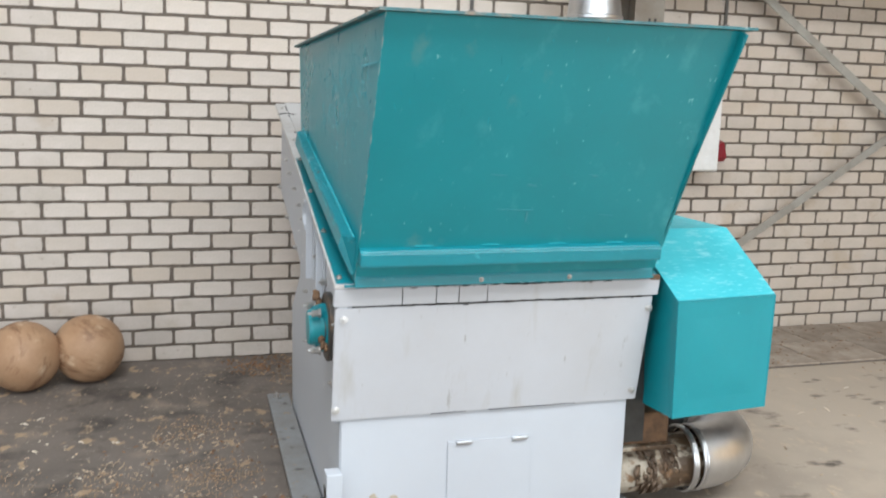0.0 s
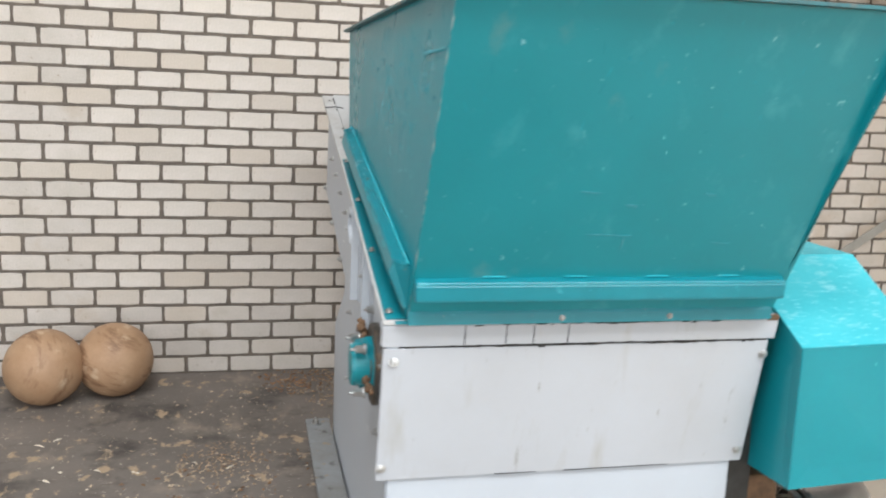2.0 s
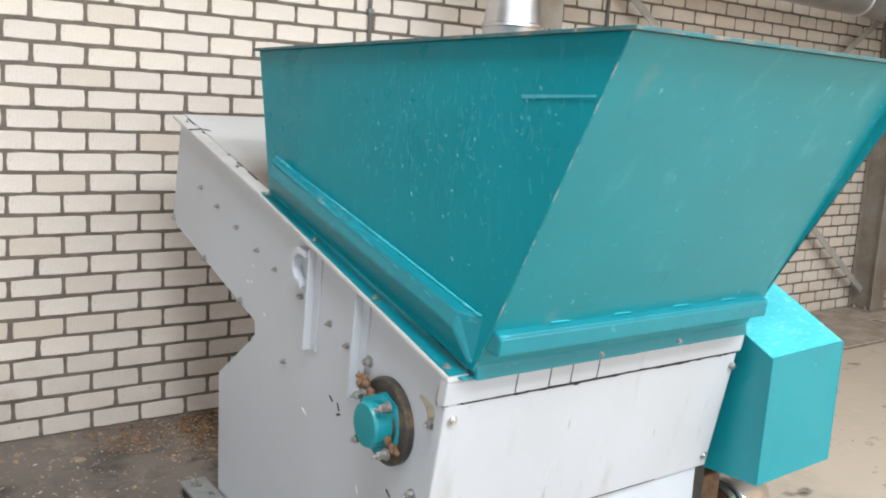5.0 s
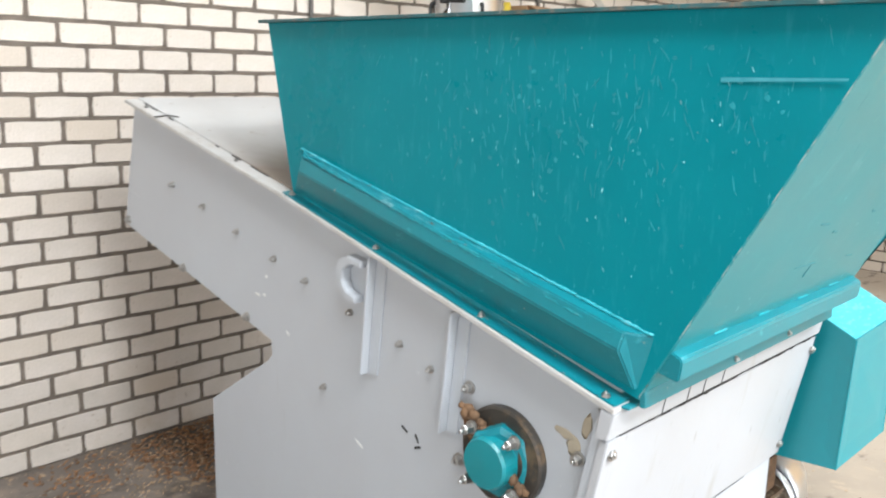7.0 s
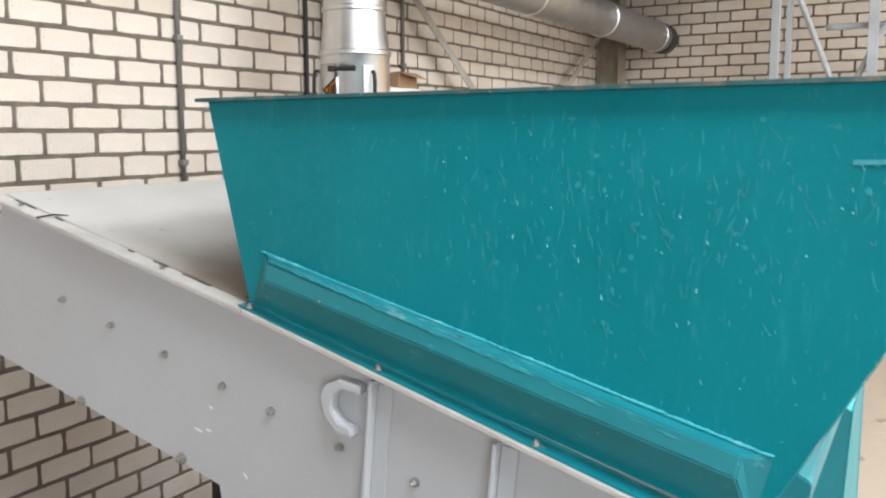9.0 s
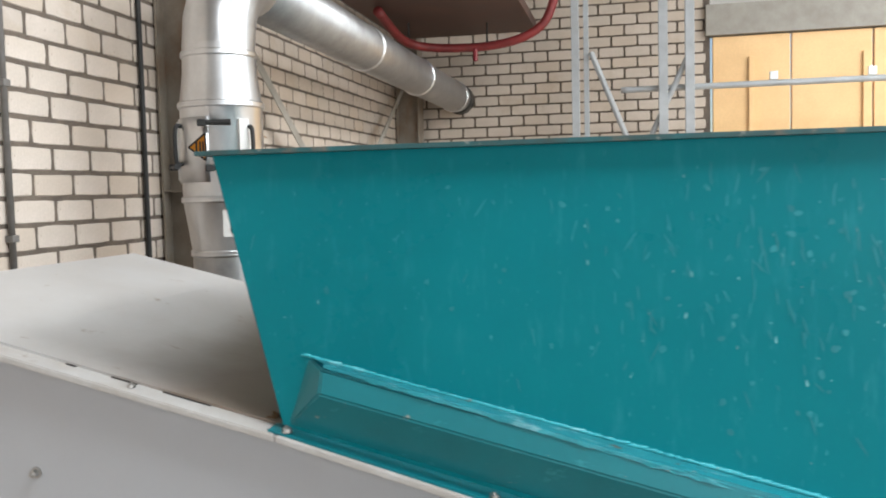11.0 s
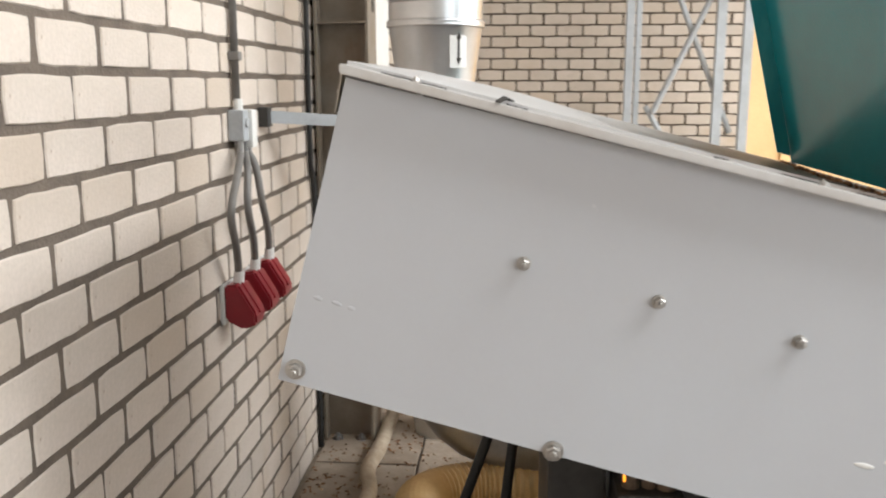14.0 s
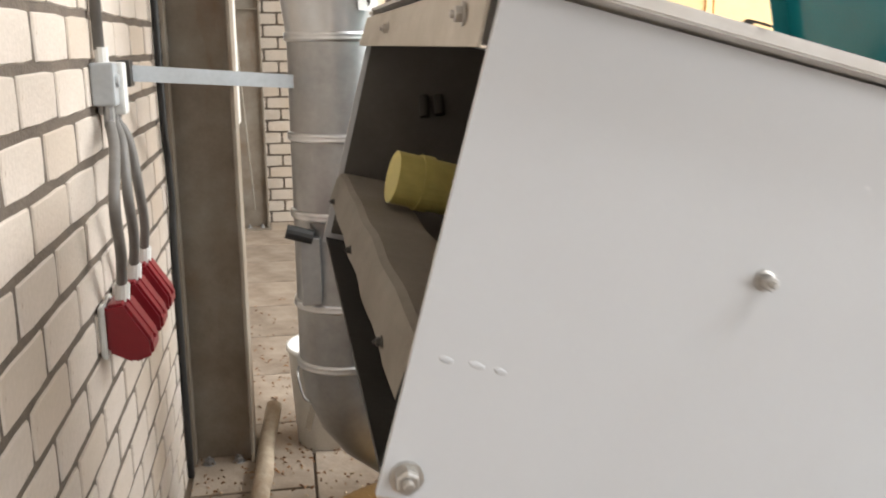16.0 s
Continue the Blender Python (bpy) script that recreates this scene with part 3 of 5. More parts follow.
# dark liners and bulkhead added, carrying the shade of the channel's inside
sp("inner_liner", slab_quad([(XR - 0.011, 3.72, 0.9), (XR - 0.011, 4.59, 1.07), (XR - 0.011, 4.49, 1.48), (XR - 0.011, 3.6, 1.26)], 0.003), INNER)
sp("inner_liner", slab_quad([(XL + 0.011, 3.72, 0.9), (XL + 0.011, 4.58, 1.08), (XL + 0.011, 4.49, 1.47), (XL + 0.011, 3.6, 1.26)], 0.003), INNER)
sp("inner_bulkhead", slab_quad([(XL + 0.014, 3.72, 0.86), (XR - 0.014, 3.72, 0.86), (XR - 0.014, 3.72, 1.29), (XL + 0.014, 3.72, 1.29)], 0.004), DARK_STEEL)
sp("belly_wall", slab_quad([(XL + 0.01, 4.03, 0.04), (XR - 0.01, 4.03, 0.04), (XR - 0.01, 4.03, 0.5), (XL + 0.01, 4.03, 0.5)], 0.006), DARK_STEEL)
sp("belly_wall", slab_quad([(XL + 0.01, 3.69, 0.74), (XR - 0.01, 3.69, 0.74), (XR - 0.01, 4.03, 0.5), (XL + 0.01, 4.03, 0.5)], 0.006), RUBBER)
ram = sp("ram_cylinder", rod((1.16, 4.505, 1.232), (1.2, 4.05, 1.11), 0.043, seg=28), YELLOW, label="yellow painted ram cylinder inside the channel")
sp("ram_collar", rod((1.164, 4.465, 1.221), (1.166, 4.445, 1.216), 0.046, seg=28), YELLOW)
sp("ram_bracket", box(1.12, 1.24, 4.2, 4.26, 1.07, 1.15, 0.004), DARK_STEEL)
sp("inner_pin", rod((1.497, 4.40, 1.34), (1.48, 4.40, 1.30), 0.01), SEAL)
sp("inner_pin", rod((1.497, 4.37, 1.34), (1.48, 4.37, 1.305), 0.01), SEAL)

# side bolts in the line of the ram guide, and below the channel
sb([(XL, 4.252, 1.231), (XL, 4.065, 1.18), (XL, 3.872, 1.127), (XL, 3.68, 1.074), (XL, 3.53, 1.035), (XL, 3.335, 0.985), (XL, 3.14, 0.944), (XL, 3.03, 0.905), (XL, 3.448, 0.744)], "-x", r=0.0075, h=0.014)
sb([(XL, 4.58, 1.068), (XL, 4.205, 0.955), (XL, 3.83, 0.865)], "-x", r=0.0115, h=0.013)
sb([(0.47, 4.40, top_z(4.40) + 0.009), (0.47, 3.86, top_z(3.86) + 0.009)], "+z", r=0.006, h=0.006)

# lug, stiffening ribs and small marks on the side
sp("lifting_lug", prism([(3.365, 1.105), (3.35, 1.132), (3.315, 1.148), (3.26, 1.14), (3.26, 1.122), (3.305, 1.127), (3.332, 1.108), (3.336, 1.078), (3.318, 1.052), (3.285, 1.043), (3.282, 1.024), (3.325, 1.03), (3.356, 1.062)], XL - 0.032, XL, "x", 0.003), GREY)
for y, z1, z0 in ((3.21, 1.155, 0.835), (2.92, 1.072, 0.765)):
    bm = prism([(y + 0.018, z1), (y + 0.05, z0), (y + 0.058, z0), (y + 0.026, z1)], XL - 0.03, XL, "x", 0.0015)
    prism([(y - 0.02, z1 - 0.01), (y + 0.014, z0), (y + 0.05, z0), (y + 0.018, z1 - 0.01)], XL - 0.006, XL, "x", 0.0015, bm=bm)
    sp("side_rib", bm, GREY)
for y, z, a in ((3.12, 0.72, 30), (3.075, 0.708, 60), (3.072, 0.685, -20), (2.78, 0.56, 35), (2.74, 0.545, 20)):
    bm = box(-0.0015, 0.0, -0.012, 0.012, -0.003, 0.003)
    bmesh.ops.transform(bm, matrix=pose(XL, y, z, a, 0, 0), verts=bm.verts)
    sp("paint_chip", bm, SEAL)

for y, z, w in ((4.544, 1.175, 0.007), (4.517, 1.168, 0.008), (4.496, 1.161, 0.006)):
    b2 = bmesh.new()
    bmesh.ops.create_icosphere(b2, subdivisions=2, radius=1)
    bmesh.ops.transform(b2, matrix=pose(XL, y, z, 20, 0, 0) @ Matrix.Diagonal((0.0006, w, 0.003, 1)), verts=b2.verts)
    sp("weld_spot", b2, GREY, smooth=True)
for y, z, l, a_ in ((3.77, 0.948, 0.03, 12), (3.735, 0.953, 0.018, 10), (3.724, 1.012, 0.014, 20), (3.62, 0.86, 0.02, 40), (2.95, 0.5, 0.03, 70), (3.3, 0.62, 0.04, 25)):
    b2 = bmesh.new()
    bmesh.ops.create_icosphere(b2, subdivisions=2, radius=1)
    bmesh.ops.transform(b2, matrix=pose(XL, y, z, a_, 0, 0) @ Matrix.Diagonal((0.0008, l / 2, 0.004, 1)), verts=b2.verts)
    sp("paint_smear", b2, WHITE, label="pale paint smear", smooth=True)
# bearing
bearing = sp("bearing", merge(None, lathe([(0.118, 0), (0.118, 0.018), (0.112, 0.022), (0.07, 0.022), (0.07, 0.03)], 36), pose(XL, 2.785, 0.765, *ALONG["-x"])), BEARING, label="dirty black bearing flange")
sp("housing", merge(None, lathe([(0.085, 0.02), (0.085, 0.045), (0.07, 0.05)], 8), pose(XL, 2.785, 0.765, 0, -90, 22)), TEAL_WORN, bearing, "teal bearing housing smeared with grease")
sp("cap", merge(None, lathe([(0.06, 0.03), (0.061, 0.072), (0.057, 0.08), (0.0005, 0.082)], 32), pose(XL, 2.785, 0.765, *ALONG["-x"])), TEAL, bearing, "round teal cap")
bm = bmesh.new()
for i in range(60):
    a, d, s = random.uniform(-0.6, 3.0), random.uniform(0.064, 0.108), random.uniform(0.006, 0.018)
    m = pose(XL - random.uniform(0.028, 0.045), 2.785 + d * math.cos(a + 1.2) * -1, 0.765 + d * math.sin(a), random.uniform(0, 90), 20, 30) @ Matrix.Diagonal((s * 0.5, s, s * 0.8, 1))
    b2 = bmesh.new()
    bmesh.ops.create_icosphere(b2, subdivisions=1, radius=1)
    merge(bm, b2, m)
tagged(sp("grease_and_sawdust", bm, RUST, bearing, "brown grease mixed with sawdust", True), kind="stuff")
sb([(XL - 0.045, 2.785 + 0.088 * math.cos(a), 0.765 + 0.088 * math.sin(a)) for a in (0.75, 2.35, 3.95, 5.5)], "-x", bearing, r=0.012, h=0.03)
sb([(XL, 2.585, 0.823), (XL, 2.665, 0.605), (XL, 2.9, 0.895), (XL, 2.925, 0.705)], "-x", r=0.012, h=0.02)
sb([(XL - 0.003, 2.535, 0.78), (XL - 0.003, 2.52, 0.84)], "-x", r=0.006, h=0.006)
for y, z, w, h in ((2.625, 0.868, 0.03, 0.012), (2.6, 0.845, 0.018, 0.022), (2.57, 0.9, 0.012, 0.03)):
    b2 = bmesh.new()
    bmesh.ops.create_icosphere(b2, subdivisions=2, radius=1)
    for v in b2.verts:
        v.co *= 1 + 0.35 * noise.noise(v.co * 2.2 + Vector((y * 40, z * 30, 0)))
    bmesh.ops.transform(b2, matrix=pose(XL, y, z, 12, 0, 0) @ Matrix.Diagonal((0.0006, w, h, 1)), verts=b2.verts)
    sp("stain", b2, STAIN, label="thin brown grease stain", smooth=True)

# front: strip, sloped panel, lower panel with a door
PANEL = lambda z: 2.487 + (0.96 - z) * 0.19
bm = prism([(PANEL(0.958), 0.958), (PANEL(0.958) + 0.03, 0.966), (PANEL(0.9) + 0.03, 0.9), (PANEL(0.9), 0.9)], 0.443, 1.552, "x", 0.002)
sp("front_strip", bm, GREY_FRONT, label="light strip with dark caulked joints")
sp("front_panel", prism([(PANEL(0.895), 0.895), (PANEL(0.895) + 0.02, 0.895), (PANEL(0.505) + 0.02, 0.505), (PANEL(0.505), 0.505)], 0.448, 1.535, "x", 0.002), GREY_FRONT)
sp("corner_angle", prism([(PANEL(0.955) + 0.004, 0.955), (PANEL(0.955) + 0.045, 0.955), (PANEL(0.5) + 0.045, 0.5), (PANEL(0.5) + 0.004, 0.5)], 0.456, XL + 0.002, "x", 0.002), GREY)
sp("seam", prism([(PANEL(0.9) + 0.002, 0.9), (PANEL(0.9) + 0.02, 0.9), (PANEL(0.895) + 0.02, 0.895), (PANEL(0.895) + 0.002, 0.895)], 0.5, 1.53, "x"), SEAL)
TILT_FRONT = Matrix.Rotation(radians(90 - 10.8), 4, "X")
sb([(0.475, PANEL(0.86), 0.86), (1.525, PANEL(0.86), 0.855), (0.46, PANEL(0.545), 0.545), (1.513, PANEL(0.545), 0.545)], TILT_FRONT, r=0.0105, h=0.009)
for x in (0.655, 0.765, 0.84, 0.935):
    sp("joint_mark", slab_quad([(x, PANEL(0.957) - 0.001, 0.957), (x + 0.0018, PANEL(0.957) - 0.001, 0.957), (x + 0.0036, PANEL(0.9) - 0.001, 0.9), (x + 0.0008, PANEL(0.9) - 0.001, 0.9)], 0.001), SEAL)
for x0, x1, z in ((0.8, 1.02, 0.897), (1.02, 1.2, 0.958), (1.2, 1.36, 0.96), (0.78, 0.9, 0.507), (0.98, 1.3, 0.507)):
    sp("dirt_line", slab_quad([(x0, PANEL(z) - 0.0015, z + 0.001), (x1, PANEL(z) - 0.0015, z + 0.0004), (x1, PANEL(z) - 0.0015, z - 0.001), (x0, PANEL(z) - 0.0015, z - 0.0016)], 0.001), SEAL)
rng = random.Random(23)
bm = bmesh.new()
for k in range(150):
    top_edge = rng.random() < 0.4
    x = rng.gauss(1.05, 0.14) if top_edge else rng.uniform(0.62, 1.53)
    z = (0.9585 if top_edge else 0.8975) + rng.gauss(0, 0.0018)
    b2 = bmesh.new()
    bmesh.ops.create_icosphere(b2, subdivisions=1, radius=1)
    merge(bm, b2, pose(x, PANEL(z) - 0.0003, z) @ Matrix.Diagonal((rng.uniform(0.004, 0.018), 0.0012, rng.uniform(0.0008, 0.0026), 1)))
tagged(sp("seam_dirt", bm, SEAL, label="dark dirt caught in the seams", smooth=True), kind="stuff")
sp("rust_corner", box(1.515, 1.55, PANEL(0.96) - 0.003, PANEL(0.96) + 0.02, 0.955, 0.972, 0.003), RUST)
sp("lower_panel", box(0.482, 1.505, 2.585, 2.6, 0.03, 0.505), GREY)
door = sp("access_door", box(0.845, 1.145, 2.579, 2.584, 0.06, 0.398, 0.001), GREY)
for x in (0.9, 1.1):
    sp("hinge", box(x - 0.028, x + 0.028, 2.568, 2.58, 0.388, 0.402, 0.004), ZINC, door)
for cx, cz, rr in ((0.63, 0.13, 0.045), (0.66, 0.2, 0.028), (0.59, 0.22, 0.02), (0.7, 0.1, 0.03)):
    bm = prism([(cx + rr * (0.75 + 0.3 * noise.noise(Vector((cx * 9, a_ * 1.7, 0)))) * math.cos(a_ * 0.524), cz + 1.3 * rr * (0.75 + 0.3 * noise.noise(Vector((cx * 9, a_ * 1.7, 0)))) * math.sin(a_ * 0.524)) for a_ in range(12)], 2.5835, 2.5848, "y")
    sp("stain", bm, STAIN, label="pale brown stain low on the panel")
bracket_ = sp("corner_bracket", box(0.43, 0.482, 2.55, 2.61, 0.03, 0.33, 0.004), GREY)
# dark plate on the face, standing in for a shaded recess
sp("bracket_recess", box(0.4275, 0.43, 2.562, 2.6, 0.06, 0.28), DARK_STEEL, bracket_)

# base plates
for x0, x1 in ((0.365, 0.47), (1.515, 1.6)):
    base = sp("base_plate", prism([(2.62, 0.045), (4.17, 0.045), (4.17, 0.06), (2.62, 0.06)], x0, x1, "x", 0.002), BASE, label="dirty base plate bolted down")
    sp("foot", box(x0 + 0.01, x1, 4.0, 4.16, 0.0, 0.045, 0.003), RUBBER, base)
    sp("foot", box(x0 + 0.01, x1, 2.64, 2.8, 0.0, 0.045, 0.003), RUBBER, base)
    sb([(x0 + 0.04, 4.11, 0.06), (x0 + 0.04, 2.7, 0.06)], "+z", base, r=0.012, h=0.02)
sp("inner_frame", box(XL + 0.02, XR - 0.02, 2.62, 4.0, 0.03, 0.1), DARK_STEEL)

# hopper
HZ = 1.745
HL, HR = 0.482, 1.506
FT, BT = 2.055, 3.69
HF = 0.5
hop_front = [(HF, FT, HZ), (HR, FT, HZ), (HR, 2.468, 0.985), (HF + 0.002, 2.468, 0.985)]
hop_right = [(FT, HZ), (BT, HZ), (3.578, 1.285), (2.468, 0.985)]
hopper = sp("hopper", slab_quad(hop_front, 0.005), TEAL, label="teal painted steel feed hopper, scratched")
SIDE_A, SIDE_B, SIDE_C, SIDE_D = Vector((HF, FT, HZ)), Vector((0.478, BT, HZ)), Vector((0.473, 3.578, 1.285)), Vector((HF + 0.002, 2.468, 0.985))
bm = bmesh.new()
outer, inner = [[bm.verts.new(p + Vector((d, 0, 0))) for p in (SIDE_A, SIDE_B, SIDE_C, SIDE_D)] for d in (-0.0025, 0.0025)]
for q in (outer, inner):
    bm.faces.new((q[0], q[1], q[2]))
    bm.faces.new((q[0], q[2], q[3]))
for k in range(4):
    bm.faces.new((outer[k], outer[(k + 1) % 4], inner[(k + 1) % 4], inner[k]))
sp("hopper_side", bm, TEAL_SCRATCHED, hopper, "teal side sheet covered with pale scratches")


def side_x(y, z):
    """The outer face of the side sheet, which is slightly creased from corner to corner."""
    ac = SIDE_C - SIDE_A
    upper_half = (y - SIDE_A.y) * ac.z - (z - SIDE_A.z) * ac.y < 0
    n = ac.cross((SIDE_B if upper_half else SIDE_D) - SIDE_A)
    return SIDE_A.x - (n.y * (y - SIDE_A.y) + n.z * (z - SIDE_A.z)) / n.x - 0.0025


def front_y(z):
    return FT + (HZ - z) * (2.468 - FT) / (HZ - 0.985) - 0.0025


def marks(name, count, seed, spread, size, slim, material, label, on_side=True):
    """Scratches and rubbed spots in the paint, as thin uneven flakes lying on a sheet."""
    rng = random.Random(seed)
    bm = bmesh.new()
    while count:
        if rng.random() < 0.86:
            u, z = rng.gauss(spread[0], spread[1]), rng.gauss(spread[2], spread[3])
        else:
            u, z = (rng.uniform(2.1, 3.65) if on_side else rng.uniform(0.53, 1.46)), rng.uniform(1.0, 1.72)
        if on_side:
            inside = z < 1.715 and u < 3.55 + 0.24 * (z - 1.285) and z > 1.15 + (u - 2.437) * 0.2564 and (u - FT) * 0.76 > (HZ - z) * 0.413 + 0.03
        else:
            inside = 0.53 < u < 1.46 and 1.13 < z < 1.71
        if not inside:
            continue
        count -= 1
        kind = rng.random()
        l, w = size * rng.uniform(0.3, 1.5), size * rng.uniform(0.05, slim)
        a = rng.gauss(1.52, 0.3) if kind < 0.84 else (rng.gauss(0.0, 0.2) if kind < 0.9 else rng.uniform(0, 3.14))
        if kind > 0.76:
            l, w = size * rng.uniform(0.2, 0.45), size * rng.uniform(0.12, 0.3)
        bend = rng.uniform(-0.05, 0.05) * l
        ring_ = []
        for k in range(8):
            t = k * math.pi / 4
            p, q = l / 2 * math.cos(t), w * math.sin(t) * rng.uniform(0.4, 1.2) + bend * math.cos(t) ** 2
            du, dz = p * math.cos(a) - q * math.sin(a), p * math.sin(a) + q * math.cos(a)
            ring_.append((u + du, z + dz))
        place = (lambda v, off: (side_x(*v) - off, v[0], v[1])) if on_side else (lambda v, off: (v[0], front_y(v[1]) - off, v[1]))
        top = [bm.verts.new(place(v, 0.0005)) for v in ring_]
        low = [bm.verts.new(place(v, -0.0003)) for v in ring_]
        bm.faces.new(top)
        for k in range(8):
            bm.faces.new((top[k], top[(k + 1) % 8], low[(k + 1) % 8], low[k]))
    tagged(sp(name, bm, material, hopper, label), kind="stuff")


marks("paint_scuffing", 80, 31, (2.62, 0.27, 1.5, 0.12), 0.008, 0.24, MARK_PALE, "small pale scratches in the teal paint")
marks("paint_wear", 270, 32, (2.66, 0.27, 1.53, 0.1), 0.026, 0.07, MARK_FAINT, "faint rubbed streaks in the teal paint")
marks("paint_scuffing", 14, 33, (1.0, 0.3, 1.45, 0.2), 0.008, 0.24, MARK_PALE, "small pale scratches in the teal paint", False)
marks("paint_wear", 26, 34, (1.05, 0.3, 1.6, 0.1), 0.024, 0.07, MARK_FAINT, "faint rubbed streaks in the teal paint", False)
# folded edge that stands out along the far upright corner of the front sheet
sp("corner_fold", slab_quad([(HR - 0.012, FT, HZ - 0.004), (HR - 0.012, FT - 0.034, HZ - 0.016), (HR - 0.012, 2.414, 1.09), (HR - 0.012, 2.452, 1.02)], 0.004), TEAL, hopper, "folded sheet edge standing out")
sp("corner_fold", slab_quad([(HR - 0.012, BT, HZ - 0.004), (HR - 0.012, BT + 0.034, HZ - 0.012), (HR - 0.012, 3.62, 1.31), (HR - 0.012, 3.586, 1.3)], 0.004), TEAL, hopper)
sp("hopper_side", prism(hop_right, HR - 0.003, HR + 0.003, "x"), TEAL, hopper)
sp("hopper_back", slab_quad([(0.478, BT, HZ), (HR, BT, HZ), (HR, 3.578, 1.285), (0.473, 3.578, 1.285)], 0.005), TEAL_GLOSS, hopper)
# rim
sp("rim", box(HF - 0.024, HR + 0.022, FT - 0.03, FT - 0.004, HZ - 0.003, HZ + 0.005, 0.001), RIM, hopper)
sp("rim", box(HL - 0.022, HR + 0.022, BT + 0.004, BT + 0.026, HZ - 0.003, HZ + 0.005, 0.001), RIM, hopper)
sp("rim", prism([(HF - 0.024, FT - 0.004), (HF + 0.003, FT - 0.004), (0.481, BT + 0.004), (0.454, BT + 0.004)], HZ - 0.003, HZ + 0.005, "z", 0.001), RIM, hopper)
sp("rim", box(HR - 0.004, HR + 0.022, FT - 0.004, BT + 0.004, HZ - 0.003, HZ + 0.005, 0.001), RIM, hopper)
sp("weld_seam", rod((HF - 0.001, FT - 0.001, HZ), (HF + 0.001, 2.466, 0.99), 0.0017, seg=8), WELD_EDGE, hopper, "chipped pale welded corner")
# side stiffener: a folded angle along the slope, with closed ends
for x, s in ((HL - 0.003, -1), (HR + 0.003, 1)):
    bm = bmesh.new()
    ends = []
    for y, z, dx, cut_ in ((2.437, 1.122, 0.014, (0, 0.05, 0.056, 0.036, 0.034)), (3.537, 1.404, -0.006, (0, -0.04, -0.036, 0.034, 0.036))):
        prof = [(-0.008, 0), (0.031, -0.006), (0.039, -0.046), (0.003, -0.126), (-0.008, -0.126)]
        ends.append([bm.verts.new((x + s * d + (dx if s < 0 else 0), y + e, z + h + e * 0.2564)) for (d, h), e in zip(prof, cut_)])
    for k in range(5):
        bm.faces.new((ends[0][k], ends[0][(k + 1) % 5], ends[1][(k + 1) % 5], ends[1][k]))
    bm.faces.new(ends[0])
    bm.faces.new(ends[1][::-1])
    bmesh.ops.recalc_face_normals(bm, faces=bm.faces[:])
    bmesh.ops.bevel(bm, geom=bm.edges[:], offset=0.003, segments=2, affect="EDGES")
    stiff = sp("stiffener", bm, TEAL_WORN, hopper, "folded teal stiffener worn along its edge")
    # rubbed upper edge, wavering in width
    bm = bmesh.new()
    rows_ = []
    for k in range(61):
        f_ = k / 60
        y0_, z0_, x0_ = 2.444 + 1.086 * f_, 1.1235 + 1.086 * 0.2564 * f_, x + ((0.014 - 0.02 * f_) if s < 0 else 0)
        wide = 0.03 + 0.004 * noise.noise(Vector((k * 0.35, s, 0)))
        rows_.append([bm.verts.new((x0_ + s * d, y0_ + sh * (0.046 - 0.084 * f_) / 0.031, z0_ + h)) for d, h, sh in ((-0.004, 0.0015, 0), (wide, -0.0045, wide), (wide + 0.004, -0.01 - 0.006 * abs(noise.noise(Vector((k * 0.5, 7, s)))), wide))])
    for a_, b_ in zip(rows_, rows_[1:]):
        for k in range(2):
            bm.faces.new((a_[k], a_[k + 1], b_[k + 1], b_[k]))
    bmesh.ops.solidify(bm, geom=bm.faces[:], thickness=0.0012)
    sp("rubbed_edge", bm, TEAL_EDGE, stiff, "bright rubbed upper edge")
    x0, x1 = sorted((x + s * 0.03, x - s * 0.03))
    sp("flange", lip(x0, x1, 2.49, 3.6, 0.0085, 0.0135), TEAL_WORN, hopper)
    sb([(x + s * 0.017, y, top_z(y) + 0.0135) for y in (2.52, 2.86, 3.22, 3.57)], "+z", hopper, r=0.008, h=0.008)
# bead of weld along the stiffener
bm = bmesh.new()
for i in range(150):
    y = 2.45 + i * 1.09 / 150 + random.uniform(-0.004, 0.004)
    b2 = bmesh.new()
    bmesh.ops.create_icosphere(b2, subdivisions=1, radius=1)
    merge(bm, b2, pose(0.493 - 0.018 * (y - 2.45), y, 1.124 + (y - 2.437) * 0.2564) @ Matrix.Diagonal((0.0045, random.uniform(0.008, 0.018), random.uniform(0.0015, 0.0035), 1)))
sp("weld_bead", bm, TEAL_EDGE, hopper, "uneven weld bead", True)
sp("scrape", slab_quad([(0.4935, 2.13, 1.627), (0.4915, 2.345, 1.624), (0.4915, 2.345, 1.616), (0.4935, 2.13, 1.623)], 0.001), SCRAPE, hopper, "pale horizontal scrape")
for x, z, w, t in ((0.86, 1.33, 0.05, 0.004), (0.98, 1.3, 0.03, 0.006), (1.17, 1.33, 0.03, 0.005), (0.9, 1.22, 0.12, 0.002), (1.24, 1.2, 0.05, 0.0025), (1.0, 1.21, 0.006, 0.03)):
    yy = lambda zz: FT + (HZ - zz) * (2.468 - FT) / (HZ - 0.985) - 0.004
    sp("scuff", slab_quad([(x, yy(z), z), (x + w, yy(z - 0.004), z - 0.004), (x + w, yy(z - 0.004 - t), z - 0.004 - t), (x, yy(z - t), z - t)], 0.0008), SCUFF, hopper, "faint brown scuff")
# front stiffener and flange
sp("front_stiffener", prism([(2.425, 1.11), (2.383, 1.09), (2.38, 1.084), (2.384, 1.044), (2.39, 1.041), (2.43, 1.05), (2.462, 1.05)], HF + 0.003, HR - 0.018, "x", 0.003), TEAL_WORN, hopper, "folded teal front stiffener")
